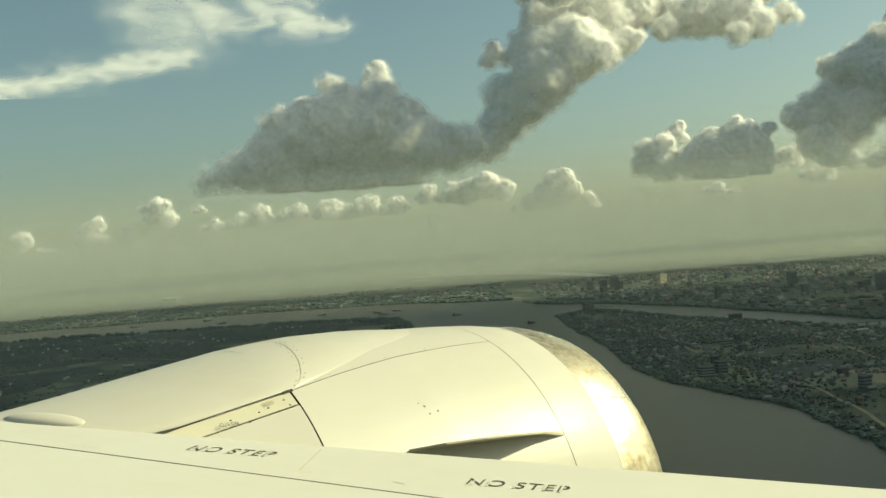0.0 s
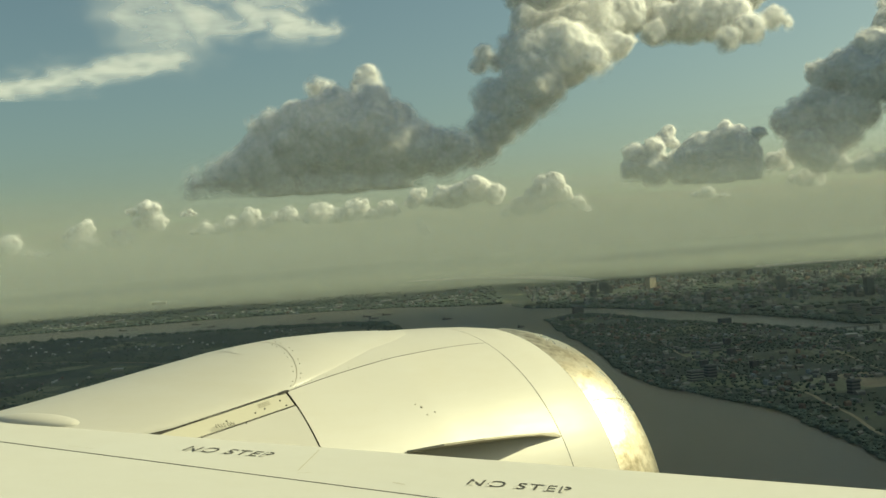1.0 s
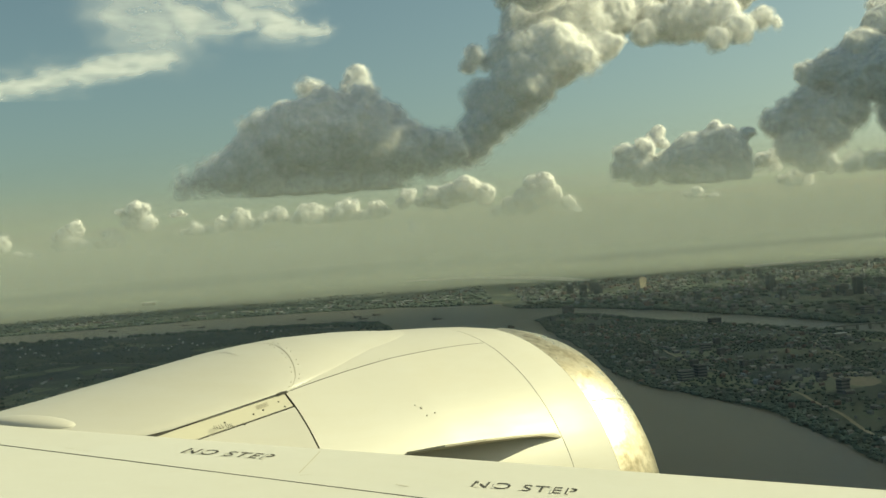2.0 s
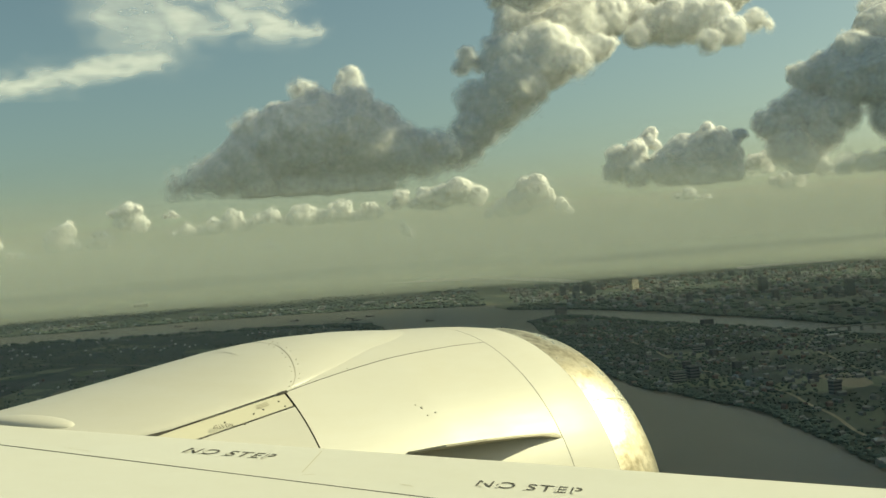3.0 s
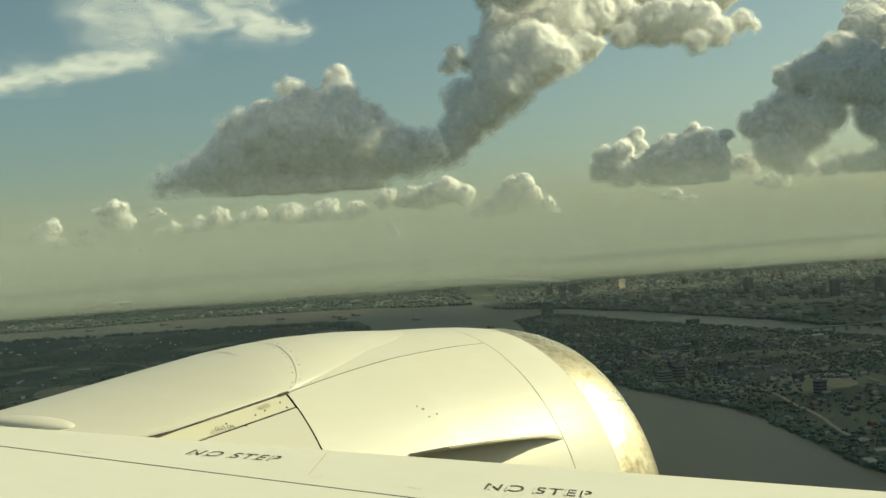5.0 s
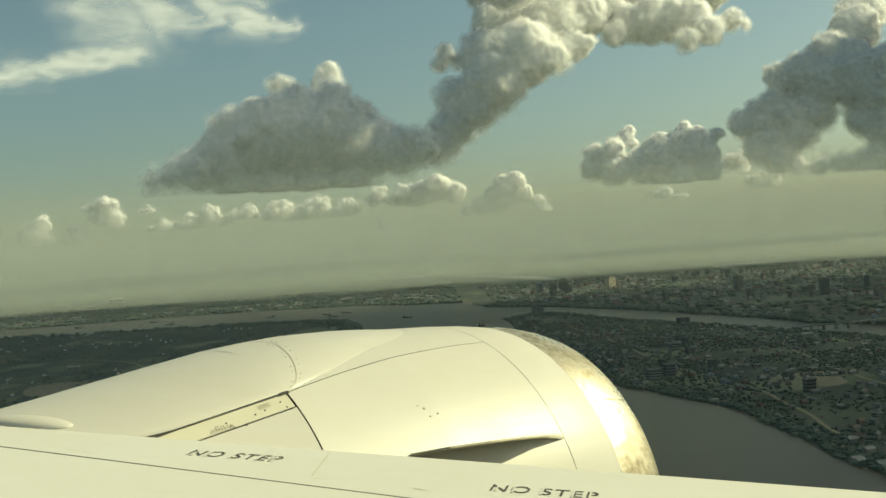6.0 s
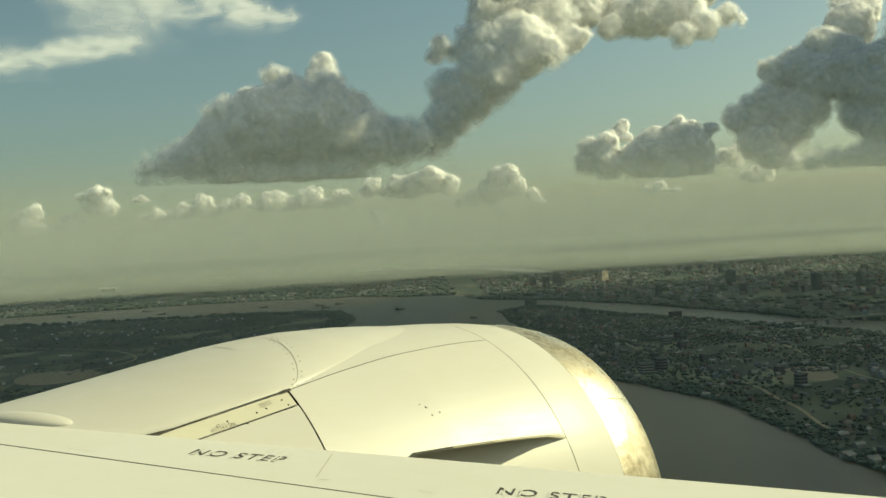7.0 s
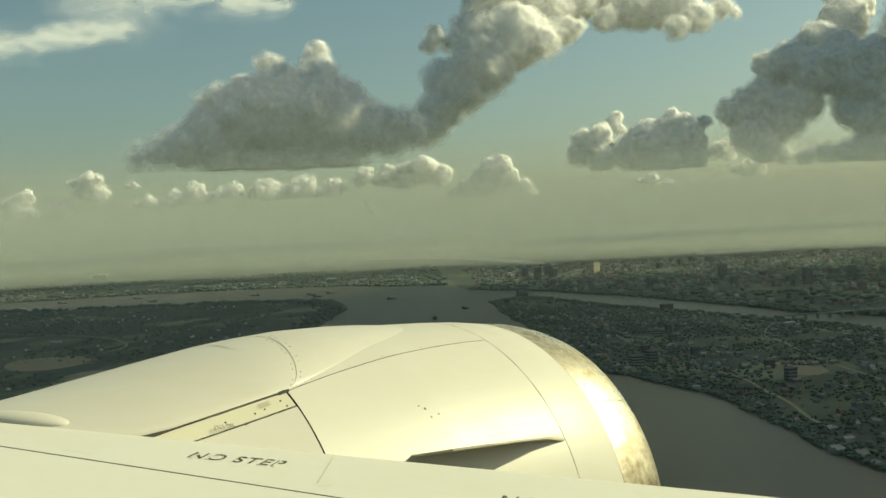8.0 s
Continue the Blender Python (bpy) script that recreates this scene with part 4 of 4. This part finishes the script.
# houses that stand out, sheds, boats, the bridge
def house(w, d, h, roof_mat, wall_mat, label):
    t = tagged(new("house"), label, "house", "houses by the river")
    bm = bmesh.new()
    box(bm, -w / 2, w / 2, -d / 2, d / 2, 0, h)
    part("wall", bm, wall_mat, t)
    bm = bmesh.new()
    pts = [(-w * 0.54, -d * 0.56, h), (w * 0.54, -d * 0.56, h), (w * 0.54, d * 0.56, h), (-w * 0.54, d * 0.56, h), (-w * 0.54, 0, h + d * 0.3), (w * 0.54, 0, h + d * 0.3)]
    vs = [bm.verts.new(q) for q in pts]
    for q in ((0, 1, 5, 4), (2, 3, 4, 5), (1, 2, 5), (3, 0, 4), (3, 2, 1, 0)):
        bm.faces.new([vs[i] for i in q])
    part("roof", bm, roof_mat, t)
    return t


HOUSES = [house(2.4, 1.6, 1.0, ROOFS[0], WALL_PALE, "house with a pale sheet roof"), house(2.0, 1.4, 1.0, ROOFS[1], WALL_PALE, "house with a rusty tile roof"),
          house(2.8, 1.6, 0.9, ROOFS[2], WALL_GREY, "house with a grey sheet roof"), house(1.7, 1.3, 1.3, ROOFS[3], WALL_PALE, "house with a bluish sheet roof")]
for i, (x, y) in enumerate(scatter(230, 55, 260, 200, 600, PENINSULA, -0.05, 0.03, 31)):
    m = pose(x, y, GROUND_Z, 0, 0, RNG.choice((20, 25, 112)) + RNG.gauss(0, 6))
    if i < 4:
        HOUSES[i].matrix_basis = m
    else:
        copy_thing(HOUSES[RNG.choices(range(4), (4, 2, 3, 1))[0]], m)


def shed(w, d, h):
    t = tagged(new("warehouse"), "long warehouse with a bright metal roof", "warehouse", "warehouses on the plain")
    bm = bmesh.new()
    box(bm, -w / 2, w / 2, -d / 2, d / 2, 0, h)
    part("wall", bm, WALL_PALE, t)
    bm = bmesh.new()
    vs = [bm.verts.new((x, d * 0.53 * math.cos(a), h + d * 0.18 * math.sin(a))) for x in (-w * 0.52, w * 0.52) for a in (0, 0.6, 1.2, 1.94, 2.54, 3.1416)]
    for i in range(5):
        bm.faces.new((vs[i], vs[i + 6], vs[i + 7], vs[i + 1]))
    bm.faces.new(vs[:6]), bm.faces.new(vs[6:][::-1])
    part("roof", bm, SHED_ROOF, t)
    return t


first = shed(6.0, 2.6, 1.2)
first.matrix_basis = pose(-197, 600, GROUND_Z, 0, 0, 8)
for x, y, turn, k in ((-560, 1960, 5, 4), (-254, 1281, 0, 1.6), (-173, 1245, 10, 1.5), (-100, 1300, 5, 2), (-150, 1232, 0, 1.3), (-300, 1262, 4, 1.4), (-60, 1240, 12, 1.6), (-20, 1200, 20, 1.4), (-420, 1300, 0, 1.6), (-205, 1225, 3, 1.2), (90, 960, 30, 1.4), (150, 900, 20, 1.3), (170, 500, 15, 1.0), (190, 420, 20, 1.0)):
    copy_thing(first, pose(x, y, GROUND_Z, 0, 0, turn)).scale = (k, k, k)


def barge(k):
    t = tagged(new("barge"), "dark cargo barge lying on the river", "boat", "barges on the river")
    bm = bmesh.new()
    rings = []
    for x, w in ((-3.4, 0.5), (-3.0, 0.8), (2.2, 0.8), (3.0, 0.5), (3.5, 0.05)):
        rings.append([bm.verts.new((x * k, y * w * k, z * k)) for y, z in ((-0.7, -0.1), (-1, 0.55), (1, 0.55), (0.7, -0.1))])
    for a, b in zip(rings, rings[1:]):
        for i in range(4):
            bm.faces.new((a[i], a[(i + 1) % 4], b[(i + 1) % 4], b[i]))
    bm.faces.new(rings[0]), bm.faces.new(rings[-1][::-1])
    bmesh.ops.recalc_face_normals(bm, faces=bm.faces)
    part("hull", bm, HULL, t)
    bm = bmesh.new()
    box(bm, -2.9 * k, -1.7 * k, -0.55 * k, 0.55 * k, 0.55 * k, 1.5 * k)
    part("cabin", bm, WALL_GREY, t)
    return t


boat = barge(1.2)
boat.matrix_basis = pose(-95, 990, GROUND_Z + 0.16, 0, 0, 5)
for x, y, turn in ((-86, 950, 8), (-242, 1010, 170), (-78, 998, 0), (31, 712, 60), (-272, 1076, 4), (-20, 860, 30), (-150, 1020, 175), (-340, 1060, 0), (10, 640, 80)):
    copy_thing(boat, pose(x, y, GROUND_Z + 0.16, 0, 0, turn))

bridge = tagged(new("bridge"), "long grey road bridge across the channel", "bridge")
bridge.matrix_basis = pose(178, 520, GROUND_Z, 0, 0, 12)
bm = bmesh.new()
box(bm, -6, 62, -0.9, 0.9, 2.4, 3.0)
part("deck", bm, WALL_PALE, bridge)
for i in range(9):
    bm = bmesh.new()
    box(bm, 1 + i * 6.6, 1.9 + i * 6.6, -0.7, 0.7, -0.2, 2.4)
    part("pier", bm, WALL_PALE, bridge)


def patch(name, outline, material, label):
    bm = bmesh.new()
    bm.faces.new([bm.verts.new((x, y, GROUND_Z + 0.06)) for x, y in outline])
    bmesh.ops.triangulate(bm, faces=bm.faces)
    bmesh.ops.recalc_face_normals(bm, faces=bm.faces)
    return tagged(part(name, bm, material, None), label, name.replace("_", " "), kind="structure")


patch("bare_field", smooth_line([(122, 374), (134, 377), (129, 345), (119, 342), (122, 374)], 6, 1.5, 31)[:-1], EARTH, "pale cleared field among houses")
patch("bare_field", smooth_line([(-190, 520), (-165, 530), (-150, 500), (-158, 470), (-180, 478), (-190, 520)], 6, 4, 32)[:-1], EARTH, "cleared brown earth beside fields")
patch("bare_field", smooth_line([(-140, 455), (-122, 460), (-118, 430), (-136, 425), (-140, 455)], 6, 3, 33)[:-1], EARTH, "cleared brown earth beside fields")


def road(pts, width, label):
    line = [Vector(q) for q in smooth_line(pts, 8, 1.0, 41)]
    bm = bmesh.new()
    sides = []
    for i, q in enumerate(line):
        d = (line[min(i + 1, len(line) - 1)] - line[max(i - 1, 0)]).normalized()
        nrm = Vector((-d.y, d.x)) * width / 2
        sides.append([bm.verts.new((v.x, v.y, GROUND_Z + 0.11)) for v in (q - nrm, q + nrm)])
    for a, b in zip(sides, sides[1:]):
        bm.faces.new((a[0], b[0], b[1], a[1]))
    bmesh.ops.recalc_face_normals(bm, faces=bm.faces)
    return tagged(part("road", bm, EARTH, None), label, "road", kind="structure")


road([(-200, 440), (-172, 500), (-150, 560), (-190, 640), (-300, 720)], 1.6, "pale dirt road through the fields")
road([(140, 250), (137, 330), (141, 400), (150, 470), (170, 520)], 1.2, "pale road across the peninsula")
road([(95, 260), (100, 340), (90, 430), (88, 540), (80, 680)], 1.2, "pale road across the peninsula")
